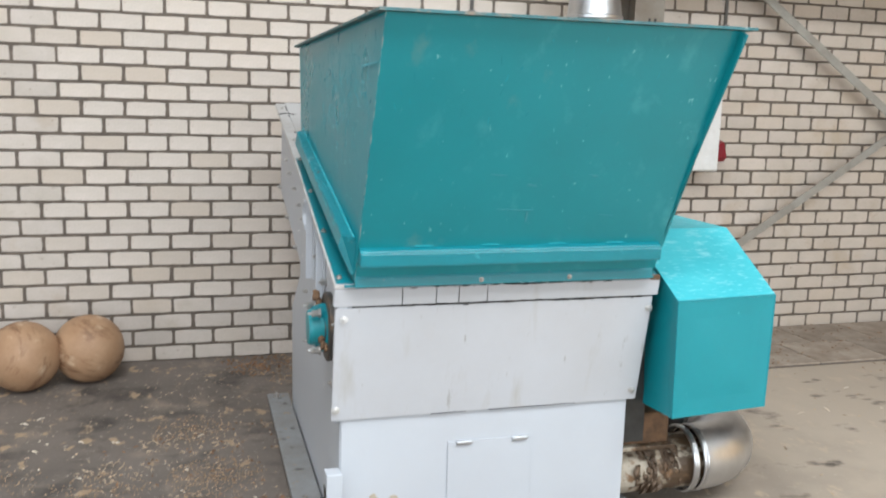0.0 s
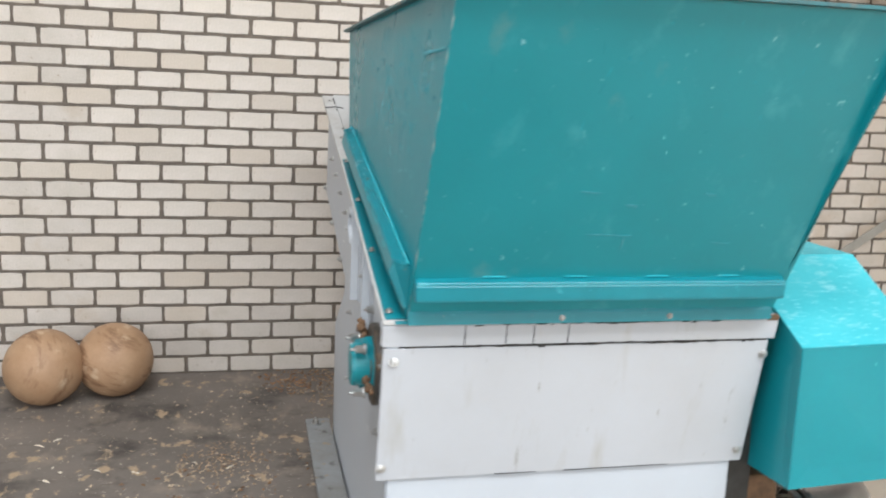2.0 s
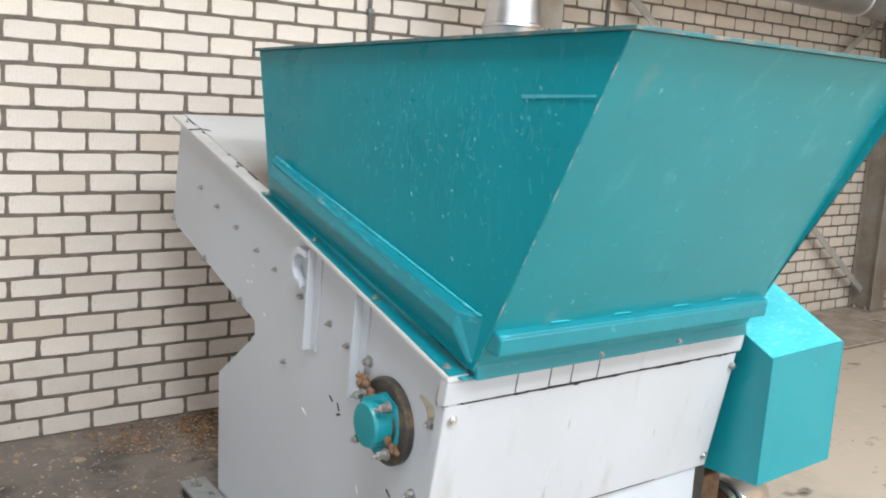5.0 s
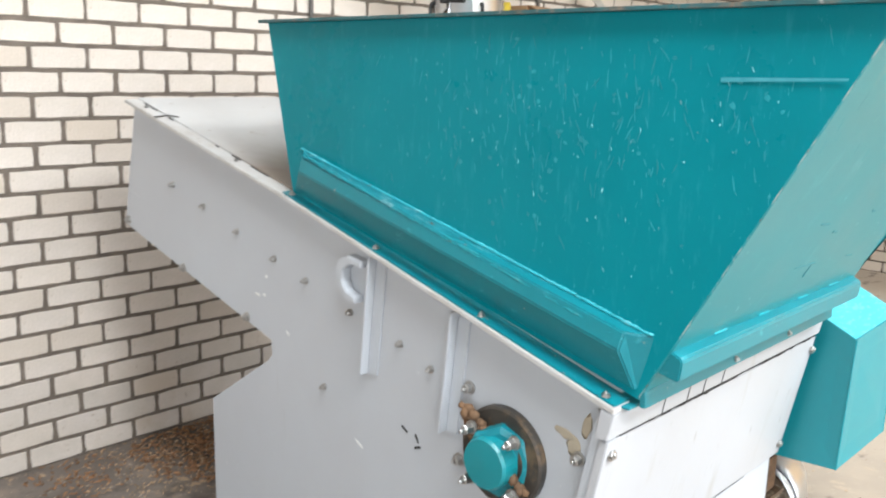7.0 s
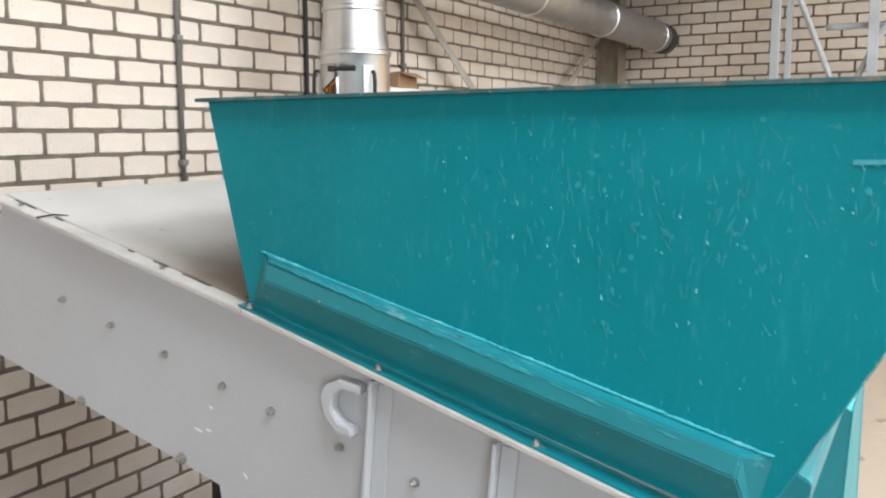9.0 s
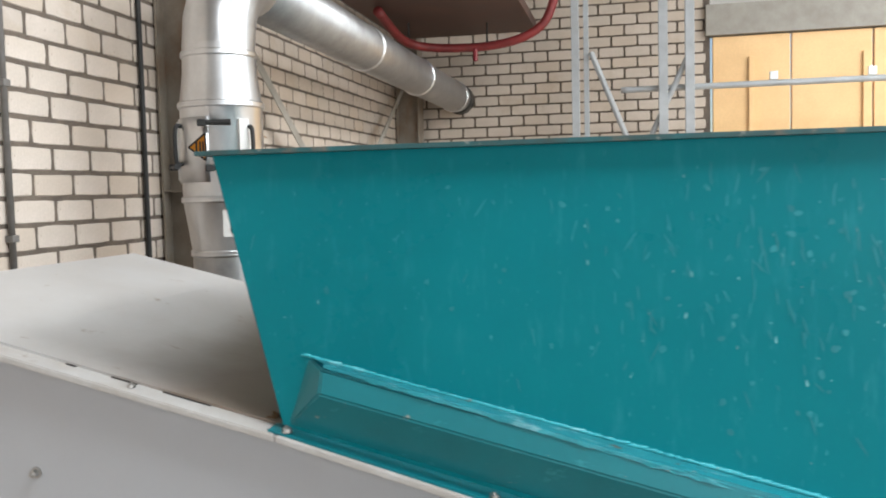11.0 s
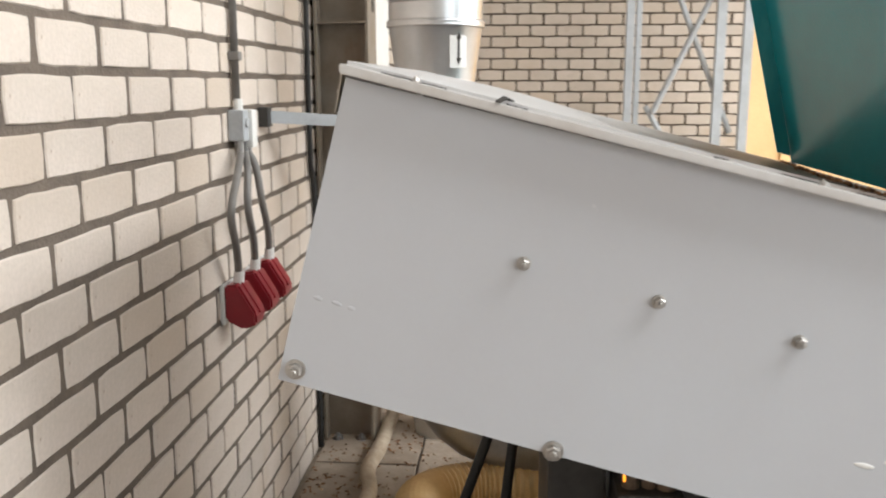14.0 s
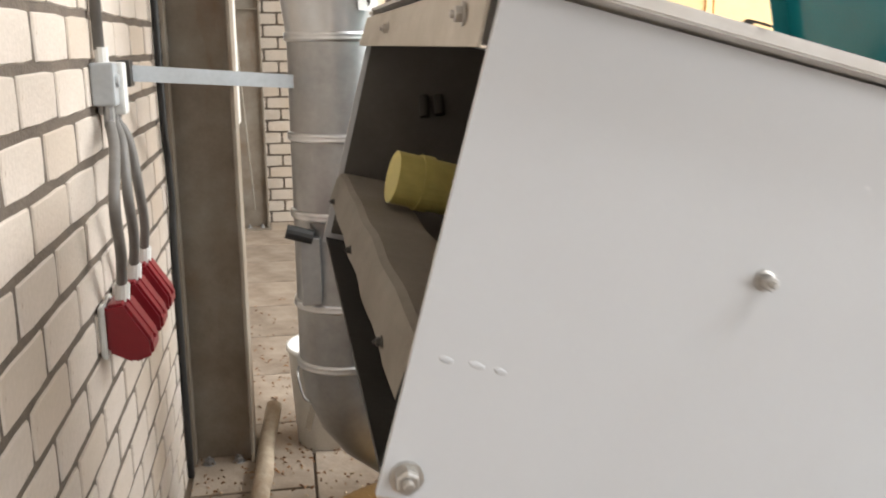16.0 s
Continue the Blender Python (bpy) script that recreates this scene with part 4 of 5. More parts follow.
# the darker worn teal here also paints the shade under the stiffener
sp("front_flange", prism([(2.449, 1.048), (2.455, 1.004), (2.452, 0.997), (2.45, 0.969), (2.464, 0.969), (2.464, 1.048)], HF, HR - 0.006, "x", 0.0012), TEAL_WORN, hopper)
sp("front_flange_foot", box(HL - 0.01, HR + 0.01, 2.47, 2.53, 0.967, 0.972, 0.001), TEAL_WORN, hopper)
for x in (0.7, 0.91, 1.13, 1.33):
    sp("weld_tab", slab_quad([(x - 0.03, 2.413, 1.111), (x + 0.03, 2.413, 1.111), (x + 0.027, 2.398, 1.102), (x - 0.03, 2.398, 1.102)], 0.0022), TEAL_EDGE, hopper)
sb([(0.9, 2.451, 0.983), (1.2, 2.451, 0.983)], "-y", hopper, r=0.006, h=0.007)

# belt guard
GX0, GX1, GY = 1.575, 1.947, 2.4
F = [(GX0 + 0.02, GY + 0.02, 0.482), (GX1 - 0.006, GY, 0.508), (GX1, GY, 0.908), (GX0, GY, 0.897)]
guard = sp("belt_guard", slab_quad(F, 0.003), TEAL_BRIGHT, label="bright teal sheet steel belt guard")
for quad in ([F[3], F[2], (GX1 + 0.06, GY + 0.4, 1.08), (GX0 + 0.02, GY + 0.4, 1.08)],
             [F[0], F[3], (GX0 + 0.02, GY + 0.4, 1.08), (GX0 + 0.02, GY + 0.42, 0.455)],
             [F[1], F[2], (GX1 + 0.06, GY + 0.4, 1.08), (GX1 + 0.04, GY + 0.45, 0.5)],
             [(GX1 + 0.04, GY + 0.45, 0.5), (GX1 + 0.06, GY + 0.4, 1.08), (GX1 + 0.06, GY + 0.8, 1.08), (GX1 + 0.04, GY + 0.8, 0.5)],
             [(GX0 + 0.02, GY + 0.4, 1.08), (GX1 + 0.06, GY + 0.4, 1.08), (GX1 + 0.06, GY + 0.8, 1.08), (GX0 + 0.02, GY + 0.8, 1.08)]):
    # upper panels get the lighter teal, overhead light painted in with the chalk
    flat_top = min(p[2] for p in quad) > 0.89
    sp("guard_panel", slab_quad(quad, 0.003), TEAL_CHALKED_TOPLIT if flat_top else TEAL_BRIGHT, guard, "chalky scuffed upper panel, painted lighter for light from above" if flat_top else "")
for p, q in ((F[3], F[2]), (F[3], F[0]), (F[2], F[1])):
    sp("folded_edge", rod(p, q, 0.0035, seg=8), TEAL_BRIGHT, guard)
sp("motor_mount", box(XR, GX0 + 0.03, 2.62, 3.4, 0.32, 0.9, 0.005), DARK_STEEL)
sp("under_box", box(XR, 1.72, 2.64, 3.1, 0.3, 0.42, 0.01), RUST, label="outlet box caked with brown grease")
sp("under_ledge", box(XR, 1.74, 2.62, 3.1, 0.284, 0.298, 0.003), OUTLET)
sp("outlet_collar", merge(None, lathe([(0.105, 0), (0.105, 0.19), (0.115, 0.195), (0.115, 0.215), (0.105, 0.22), (0.105, 0.4)], 28), pose(1.49, 2.75, 0.175, 0, 90, 0)), OUTLET, label="pale outlet pipe smeared with brown grease")
bm = bmesh.new()
for i in range(190):
    if i < 90:
        a, u, s = random.uniform(-0.6, 2.6), random.gauss(1.675, 0.028), random.uniform(0.01, 0.022)
    elif i < 130:
        a, u, s = random.gauss(0.25, 0.3), random.uniform(1.52, 1.77), random.uniform(0.01, 0.024)
    elif i < 170:
        a, u, s = random.gauss(0.7, 0.5), random.gauss(1.745, 0.02), random.uniform(0.008, 0.018)
    else:
        a, u, s = random.uniform(0.2, 2.4), random.uniform(1.56, 1.8), random.uniform(0.003, 0.008)
    b2 = bmesh.new()
    bmesh.ops.create_icosphere(b2, subdivisions=1, radius=1)
    merge(bm, b2, pose(u, 2.75 - 0.107 * math.sin(a), 0.175 + 0.107 * math.cos(a), math.degrees(a), 0, random.uniform(0, 90)) @ Matrix.Diagonal((s * random.uniform(0.6, 1.6), s * 1.4, 0.0025, 1)))
tagged(sp("grease", bm, GREASE, label="thick brown grease with sawdust", smooth=True), kind="stuff")

# drive under the channel: tank, valve block and finned motor
tank = sp("oil_tank", box(0.92, 1.42, 4.075, 4.19, 0.03, 0.8, 0.006), DARK_STEEL, label="dark grey oil tank under the channel")
sp("tank_seam", box(0.916, 0.921, 4.085, 4.18, 0.76, 0.768, 0.001), SEAL, tank)
block = sp("valve_block", box(0.86, 1.0, 3.93, 4.06, 0.56, 0.7, 0.01), INNER, label="greasy brown valve block")
for y_, z_, r_ in ((3.96, 0.715, 0.022), (4.03, 0.715, 0.018), (3.995, 0.705, 0.014)):
    sp("valve_cap", rod((0.9, y_, z_ - 0.03), (0.9, y_, z_ + 0.03), r_, seg=12), GREASE, block)
sp("valve_port", rod((0.87, 3.97, 0.63), (0.83, 3.97, 0.625), 0.026, 0.02, 14), INNER, block)
motor = sp("drive_motor", merge(None, lathe([(0.03, 0), (0.06, 0.004), (0.062, 0.02), (0.058, 0.022), (0.058, 0.3), (0.03, 0.31)], 28), pose(0.82, 3.83, 0.765, 0, 90, 0)), INNER, label="dusty finned drive motor")
for k in range(16):
    a_ = k * math.pi / 8
    sp("cooling_fin", merge(None, box(0.03, 0.28, -0.0018, 0.0018, 0.055, 0.071), pose(0.82, 3.83, 0.765) @ Matrix.Rotation(a_, 4, "X")), GREASE, motor)
sp("motor_foot", box(0.9, 1.0, 3.79, 3.87, 0.685, 0.712, 0.004), DARK_STEEL, motor)
# small cables and lamp under the channel
sp("control_housing", box(0.7, 1.3, 4.034, 4.06, 0.2, 0.47, 0.006), RUBBER, label="black control housing under the channel")
lampm = bpy.data.materials.new("amber_pilot")
lampm.use_nodes = True
lampm.node_tree.nodes["Principled BSDF"].inputs["Base Color"].default_value = (0.9, 0.3, 0.02, 1)
lampm.node_tree.nodes["Principled BSDF"].inputs["Emission Color"].default_value = (1, 0.35, 0.03, 1)
lampm.node_tree.nodes["Principled BSDF"].inputs["Emission Strength"].default_value = 1.5
sp("pilot_lamp", box(0.886, 0.9, 4.034, 4.046, 0.714, 0.728, 0.002), lampm, label="small lit amber pilot lamp")
sp("hanging_cable", tube([(1.3, 4.27, 0.93), (1.29, 4.3, 0.7), (1.28, 4.38, 0.45), (1.27, 4.46, 0.2), (1.3, 4.5, 0.03)], 0.013), RUBBER, smooth=True)
sp("hanging_cable", tube([(1.3, 4.24, 0.92), (1.3, 4.25, 0.7), (1.29, 4.28, 0.4), (1.3, 4.3, 0.03)], 0.013), RUBBER, smooth=True)


# ---- ducts ----
duct = thing("extraction_duct", "shiny galvanised steel dust extraction duct with clamp rings", "duct", at=(2.3, 4.5, 0))
DX, DY = 2.22, 4.53


def dp(name, bm, material, label="", smooth=False, parent=None):
    bmesh.ops.transform(bm, matrix=Matrix.Translation((-2.3, -4.5, 0)), verts=bm.verts)
    return part(name, bm, material, parent or duct, label, smooth)


def elbow(c0, d0, d1, rad, turn_r, n=6):
    """A segmented elbow that starts at c0 in direction d0 and ends in direction d1."""
    c0, d0, d1 = Vector(c0), Vector(d0), Vector(d1)
    centre = c0 + d1 * turn_r
    bm = bmesh.new()
    seg = 28
    rings = []
    for i in range(n + 1):
        a = i * math.pi / 2 / n
        p = centre - d1 * turn_r * math.cos(a) + d0 * turn_r * math.sin(a)
        d = d0 * math.cos(a) + d1 * math.sin(a)
        s = d0.cross(d1).normalized()
        u = d.cross(s)
        rings.append([bm.verts.new(p + rad * (math.cos(2 * math.pi * k / seg) * s + math.sin(2 * math.pi * k / seg) * u)) for k in range(seg)])
    for a, b in zip(rings, rings[1:]):
        for k in range(seg):
            bm.faces.new((a[k], a[(k + 1) % seg], b[(k + 1) % seg], b[k]))
    return bm


def ring(c, way, rad, parent=None):
    m = Matrix.Translation(c) @ Vector(way).to_track_quat("Z", "Y").to_matrix().to_4x4()
    r = dp("clamp_ring", merge(None, lathe([(rad, -0.013), (rad + 0.006, -0.011), (rad + 0.009, -0.004), (rad + 0.004, 0), (rad + 0.009, 0.004), (rad + 0.006, 0.011), (rad, 0.013)], 32, close=False), m), ZINC, smooth=True)
    return r


RV = 0.128
R2 = 0.155
dp("pipe", merge(None, lathe([(RV, 0.54), (RV, 1.46)], 40, close=False), Matrix.Translation((DX, DY, 0))), ZINC_DULL, smooth=True)
dp("reducer", merge(None, lathe([(RV, 1.462), (RV + 0.004, 1.49), (R2, 1.66), (R2 + 0.004, 1.665)], 40, close=False), Matrix.Translation((DX, DY, 0))), ZINC, smooth=True)
insp = dp("inspection_section", merge(None, lathe([(R2, 1.667), (R2, 2.02), (R2 + 0.003, 2.025)], 40, close=False), Matrix.Translation((DX, DY, 0))), ZINC, smooth=True)
dp("reducer", merge(None, lathe([(R2, 2.027), (0.14, 2.14), (0.138, 2.2)], 40, close=False), Matrix.Translation((DX, DY, 0))), ZINC, smooth=True)
dp("pipe", merge(None, lathe([(0.137, 2.2), (0.137, 2.245)], 40, close=False), Matrix.Translation((DX, DY, 0))), ZINC, smooth=True)
for z, rr in ((0.72, RV), (0.98, RV), (1.195, RV), (1.46, RV), (1.665, R2), (2.02, R2), (2.21, 0.137)):
    ring((DX, DY, z), (0, 0, 1), rr)


def on_duct(a, z, rad):
    """A frame on the duct's face: x along the round, y up, z outwards. a: degrees from -x towards -y."""
    t = radians(180 + a)
    out = Vector((math.cos(t), math.sin(t), 0))
    tang = Vector((-math.sin(t), math.cos(t), 0))
    m = Matrix((tang, Vector((0, 0, 1)), out)).transposed().to_4x4()
    m.translation = Vector((DX, DY, z)) + out * rad
    return m


def curved_patch(a0, a1, z0, z1, rad, thick=0.003):
    bm = bmesh.new()
    n = 10
    pts = []
    for i in range(n + 1):
        t = radians(180 + a0 + (a1 - a0) * i / n)
        pts.append([bm.verts.new((DX + r2 * math.cos(t), DY + r2 * math.sin(t), z)) for r2, z in ((rad, z0), (rad, z1), (rad + thick, z1), (rad + thick, z0))])
    for a, b in zip(pts, pts[1:]):
        for k in range(4):
            bm.faces.new((a[k], a[(k + 1) % 4], b[(k + 1) % 4], b[k]))
    bm.faces.new(pts[0][::-1])
    bm.faces.new(pts[-1])
    return bm


hatch = dp("hatch", curved_patch(-62, 8, 1.73, 1.97, R2 + 0.001, 0.006), ZINC, "pressed steel inspection hatch", True, insp)
for a, z in ((22, 1.945), (30, 1.78), (-48, 1.79)):
    m = on_duct(a, z, R2)
    lever = dp("latch_lever", merge(None, rod((-0.05, 0, 0.025), (0.045, 0, 0.03), 0.009, 0.012, 10), m), RUBBER, "black latch lever", False, insp)
    dp("latch_base", merge(None, box(-0.075, -0.045, -0.012, 0.012, 0.0, 0.035, 0.003), m), RUBBER, "", False, insp)
for a, z in ((-40, 1.87), (62, 1.86)):
    m = on_duct(a, z, R2)
    dp("hatch_handle", merge(None, tube([(0, -0.07, 0.004), (0, -0.06, 0.03), (0, 0.06, 0.03), (0, 0.07, 0.004)], 0.008, 10), m), RUBBER, "black bow handle", True, insp)
for a in (-66, 55):
    dp("hatch_frame", curved_patch(a - 7, a + 7, 1.74, 1.96, R2 + 0.001, 0.012), WHITE, "", False, insp)
m = on_duct(-4, 1.858, R2 + 0.009)
bm = bmesh.new()
bm.faces.new([bm.verts.new(p) for p in ((-0.045, 0.0, 0), (0.026, -0.05, 0), (0.026, 0.05, 0))])
bmesh.ops.solidify(bm, geom=bm.faces[:], thickness=0.002)
sign = dp("warning_sign", merge(None, bm, m), ORANGE_SIGN, "orange warning triangle with a black border", False, insp)
for p, q in (((-0.045, 0), (0.026, -0.05)), ((0.026, -0.05), (0.026, 0.05)), ((0.026, 0.05), (-0.045, 0))):
    dp("sign_border", merge(None, rod((*p, 0.002), (*q, 0.002), 0.0035, seg=6), m), SEAL, "", False, insp)
for dx in (-0.012, 0.004, 0.016):
    dp("sign_mark", merge(None, box(dx - 0.003, dx + 0.003, -0.02, 0.02, 0.002, 0.004), m), SEAL, "", False, insp)
label_ = dp("label", curved_patch(22, 46, 1.525, 1.645, 0.147, 0.003), WHITE, "white label with a black double arrow")
m = on_duct(34, 1.585, 0.15)
dp("arrow", merge(None, box(-0.003, 0.003, -0.035, 0.035, 0.0005, 0.002), m), SEAL, parent=label_)
for s in (-1, 1):
    dp("arrow_head", merge(None, prism([(-0.009, s * 0.03), (0.009, s * 0.03), (0, s * 0.05)], 0.0005, 0.002, "z"), m), SEAL, parent=label_)
dp("upper_elbow", elbow((DX, DY, 2.245), (0, 0, 1), (1, 0, 0), 0.137, 0.3, 5), ZINC, "segmented elbow under the roof", True)
# lower elbow, run along the shredder, front elbow
dp("elbow", elbow((DX, DY, 0.54), (0, 0, -1), (0, -1, 0), RV, 0.3), ZINC_DULL, "grey segmented elbow", True)
ring((DX, DY, 0.54), (0, 0, 1), RV)
dp("run_pipe", rod((DX, DY - 0.3, 0.24), (2.135, 2.99, 0.185), RV, seg=32), ZINC_DULL, smooth=True)
dp("front_elbow", elbow((1.885, 2.74, 0.185), (1, 0, 0), (0, 1, 0), 0.128, 0.25, 6), ZINC, "shiny segmented elbow", True)
for x in (1.84, 1.885):
    ring((x, 2.74, 0.185), (1, 0, 0), 0.122)
ring((2.135, 2.99, 0.185), (0, 1, 0), 0.125)
# hand latch on the riser
dp("damper_plate", box(DX - 0.13, DX - 0.1, DY + 0.06, DY + 0.115, 0.74, 0.93, 0.004), ZINC_DULL)
dp("damper_knob", rod((DX - 0.12, DY + 0.08, 0.93), (DX - 0.12, DY + 0.15, 0.95), 0.02, seg=12), RUBBER, "black damper knob")

upper = thing("overhead_duct", "grey galvanised duct running along the wall under the roof", "duct", at=(5, 4.6, 2.5))


def up(name, bm, material, label="", smooth=False):
    bmesh.ops.transform(bm, matrix=Matrix.Translation((-5, -4.6, -2.5)), verts=bm.verts)
    return part(name, bm, material, upper, label, smooth)


UA, UB = Vector((DX + 0.3, DY, 2.545)), Vector((6.93, 4.49, 2.5))
up("pipe", rod(UA, UB, 0.13, seg=32), ZINC_DULL, smooth=True)
for f_ in (0.35, 0.64, 0.93):
    c = UA.lerp(UB, f_)
    m = Matrix.Translation(c) @ (UB - UA).to_track_quat("Z", "Y").to_matrix().to_4x4()
    up("clamp_ring", merge(None, lathe([(0.129, -0.012), (0.137, -0.008), (0.139, 0), (0.137, 0.008), (0.129, 0.012)], 32, close=False), m), ZINC, smooth=True)
c = UA.lerp(UB, 0.985)
up("dark_collar", rod(UA.lerp(UB, 0.955), UA.lerp(UB, 0.999), 0.132, seg=32), DARK_STEEL, "dark rubber collar at the wall", True)


# ---- steel columns and bracing ----
def h_column(name, x, label):
    col = thing(name, label, "column", at=(x, 4.93, 0))
    part("flange", box(-0.1, 0.1, -0.105, -0.093, 0.015, 4.98, 0.002), COLUMN, col)
    part("flange", box(-0.1, 0.1, 0.093, 0.105, 0.015, 4.98, 0.002), COLUMN, col)
    part("web", box(-0.04, -0.03, -0.093, 0.093, 0.015, 4.98), COLUMN, col)
    part("base_plate", box(-0.13, 0.13, -0.12, 0.112, 0.0, 0.015, 0.002), COLUMN, col)
    part("stiffener", box(-0.098, -0.041, -0.092, 0.092, 1.70, 1.71), COLUMN, col)
    bolts([(-0.085, -0.05, 0.015), (-0.085, 0.05, 0.015)], "+z", col, r=0.016, h=0.02, material=ZINC_DULL)
    for z in (1.78, 2.05):
        for d in (-0.02, 0.02):
            part("bolt_slot", box(0.02 + d - 0.007, 0.02 + d + 0.007, -0.1075, -0.105, z - 0.03, z + 0.02), SEAL, col)
    return col


h_column("steel_column", 2.73, "old grey painted steel column with brown rust stains, bolted to the floor")
h_column("steel_column", 6.78, "grey painted steel column in the corner of the brick walls")


def flat_bar(name, p, q, w, label, material=BRACE, thick=0.006):
    p, q = Vector(p), Vector(q)
    d = (q - p).normalized()
    s = Vector((-d.z, 0, d.x)) * (w / 2)
    ob = part(name, slab_quad([p - s, q - s, q + s, p + s], thick), material)
    return tagged(ob, label, "brace", "wall bracing")


flat_bar("wall_brace", (2.84, 4.9, 2.77), (6.68, 4.93, 0.18), 0.055, "beige grey diagonal flat bar brace on the brick wall")
flat_bar("wall_brace", (2.84, 4.92, 0.18), (6.68, 4.95, 2.62), 0.055, "beige grey diagonal flat bar brace on the brick wall")
sb_ = part("duct_bracket", slab_quad([(1.93, 5.03, 1.395), (2.14, 4.645, 1.362), (2.14, 4.645, 1.327), (1.93, 5.03, 1.357)], 0.005), STEEL_LIGHT)
tagged(sb_, "light grey flat bar bracket from the wall to the duct", "bracket")
part("wall_clip", box(1.90, 1.95, 5.015, WALL_Y, 1.345, 1.405, 0.003), DARK_STEEL, sb_)

# light steel frame before the end wall
frame_ = thing("steel_frame", "pale grey steel lattice frame standing before the end wall", "frame", at=(6.3, 3, 0))


def fp(name, x0, x1, y0, y1, z0, z1):
    return part(name, box(x0 - 6.3, x1 - 6.3, y0 - 3, y1 - 3, z0, z1, 0.004), STEEL_LIGHT, frame_)


fp("post", 6.10, 6.16, 3.37, 3.43, 0, 4.9)
fp("post", 6.22, 6.28, 3.30, 3.34, 0, 4.9)
fp("post", 6.10, 6.16, 2.69, 2.76, 0, 4.9)
fp("post", 6.10, 6.16, 2.49, 2.56, 0, 4.9)
fp("post", 6.10, 6.18, -1.5, -1.4, 0, 4.9)
for a, b in (((6.2, 3.28, 2.75), (6.2, 2.98, 2.0)), ((6.16, 2.5, 2.75), (6.16, 3.2, 1.25)), ((6.2, 2.98, 2.0), (6.2, 2.6, 1.1)), ((6.2, 3.25, 1.3), (6.2, 2.6, 0.2))):
    part("diagonal", rod(Vector(a) - Vector((6.3, 3, 0)), Vector(b) - Vector((6.3, 3, 0)), 0.022, seg=8), STEEL_LIGHT, frame_)
rail = part("pipe_rail", tube([(6.205, 3.05, 2.44), (6.205, 2.4, 2.44), (6.205, 0.6, 2.44), (6.205, -1.5, 2.44)], 0.024), STEEL_LIGHT, None, "", True)
tagged(rail, "thin white horizontal pipe before the tan gate", "pipe")
for y in (1.2, 1.9):
    part("pipe_clip", box(6.19, 6.22, y - 0.03, y + 0.03, 2.465, 2.53, 0.004), ZINC, rail)
red = part("red_pipe", tube([(5.2, 4.75, 2.98), (5.9, 4.7, 2.86), (6.1, 4.3, 2.83), (6.1, 3.9, 2.86), (6.1, 3.65, 2.98), (6.1, 3.55, 3.2)], 0.035), RED_PIPE, None, "", True)
tagged(red, "dark red painted pipe under the roof", "pipe")
for p in ((5.9, 4.7, 2.86), (6.1, 4.1, 2.84)):
    part("hanger", rod(p, (p[0], p[1], 3.03), 0.008, seg=8), DARK_STEEL, red)
part("valve", rod((6.1, 4.2, 2.83), (6.1, 4.2, 2.72), 0.02, seg=10), RED, red)
tagged(part("roof_platform", box(4.9, 6.6, 3.75, 4.95, 3.02, 3.1, 0.005), BROWN), "dark brown platform under the roof", "platform")


# ---- wall fittings ----
def conduit(x, z0, z1, label, r=0.011, y=WALL_Y - 0.014, material=CABLE_GREY):
    c = part("conduit", rod((x, y, z0), (x, y, z1), r, seg=10), material, None, "", True)
    tagged(c, label, "conduit")
    z = z0 + 0.12
    while z < min(z1, 3.3):
        part("clip", box(x - 0.017, x + 0.017, y - 0.016, WALL_Y, z - 0.012, z + 0.012, 0.003), CABLE_GREY, c)
        z += 0.52
    return c


conduit(1.655, 1.43, 4.9, "grey conduit clipped to the brick wall above a socket box")
conduit(3.40, 1.95, 4.9, "grey conduit clipped to the brick wall above a cabinet")
black = part("black_pipe", tube([(2.5, 5.03, 4.9), (2.5, 5.03, 2.4), (2.5, 5.03, 1.3), (2.54, 5.03, 1.1), (2.56, 5.03, 0.95), (2.555, 5.033, 0.8), (2.555, 5.033, 0.02)], 0.011), RUBBER, None, "", True)
tagged(black, "black cable pipe beside the steel column", "pipe")

jb = thing("junction_box", "grey and white wall socket box with three hanging cables", "socket", at=(1.655, WALL_Y, 1.35))
part("back", box(-0.042, 0.004, -0.045, 0.0, -0.03, 0.055, 0.005), STEEL_LIGHT, jb, "grey switch half")
part("dial", rod((-0.02, -0.045, 0.02), (-0.02, -0.051, 0.02), 0.013, seg=18), STEEL_LIGHT, jb)
part("cover", box(0.004, 0.05, -0.055, 0.0, -0.05, 0.055, 0.005), WHITE, jb, "white plastic cover")
for x in (-0.03, 0.012, 0.04):
    part("gland", rod((x, -0.028, -0.03), (x, -0.028, -0.072), 0.011, seg=10), ZINC_DULL, jb)
part("gland", rod((0.0, -0.018, 0.05), (0.0, -0.018, 0.085), 0.013, seg=10), WHITE, jb)
PLUGS = ((1.525, 0.9), (1.675, 0.903), (1.82, 0.906))
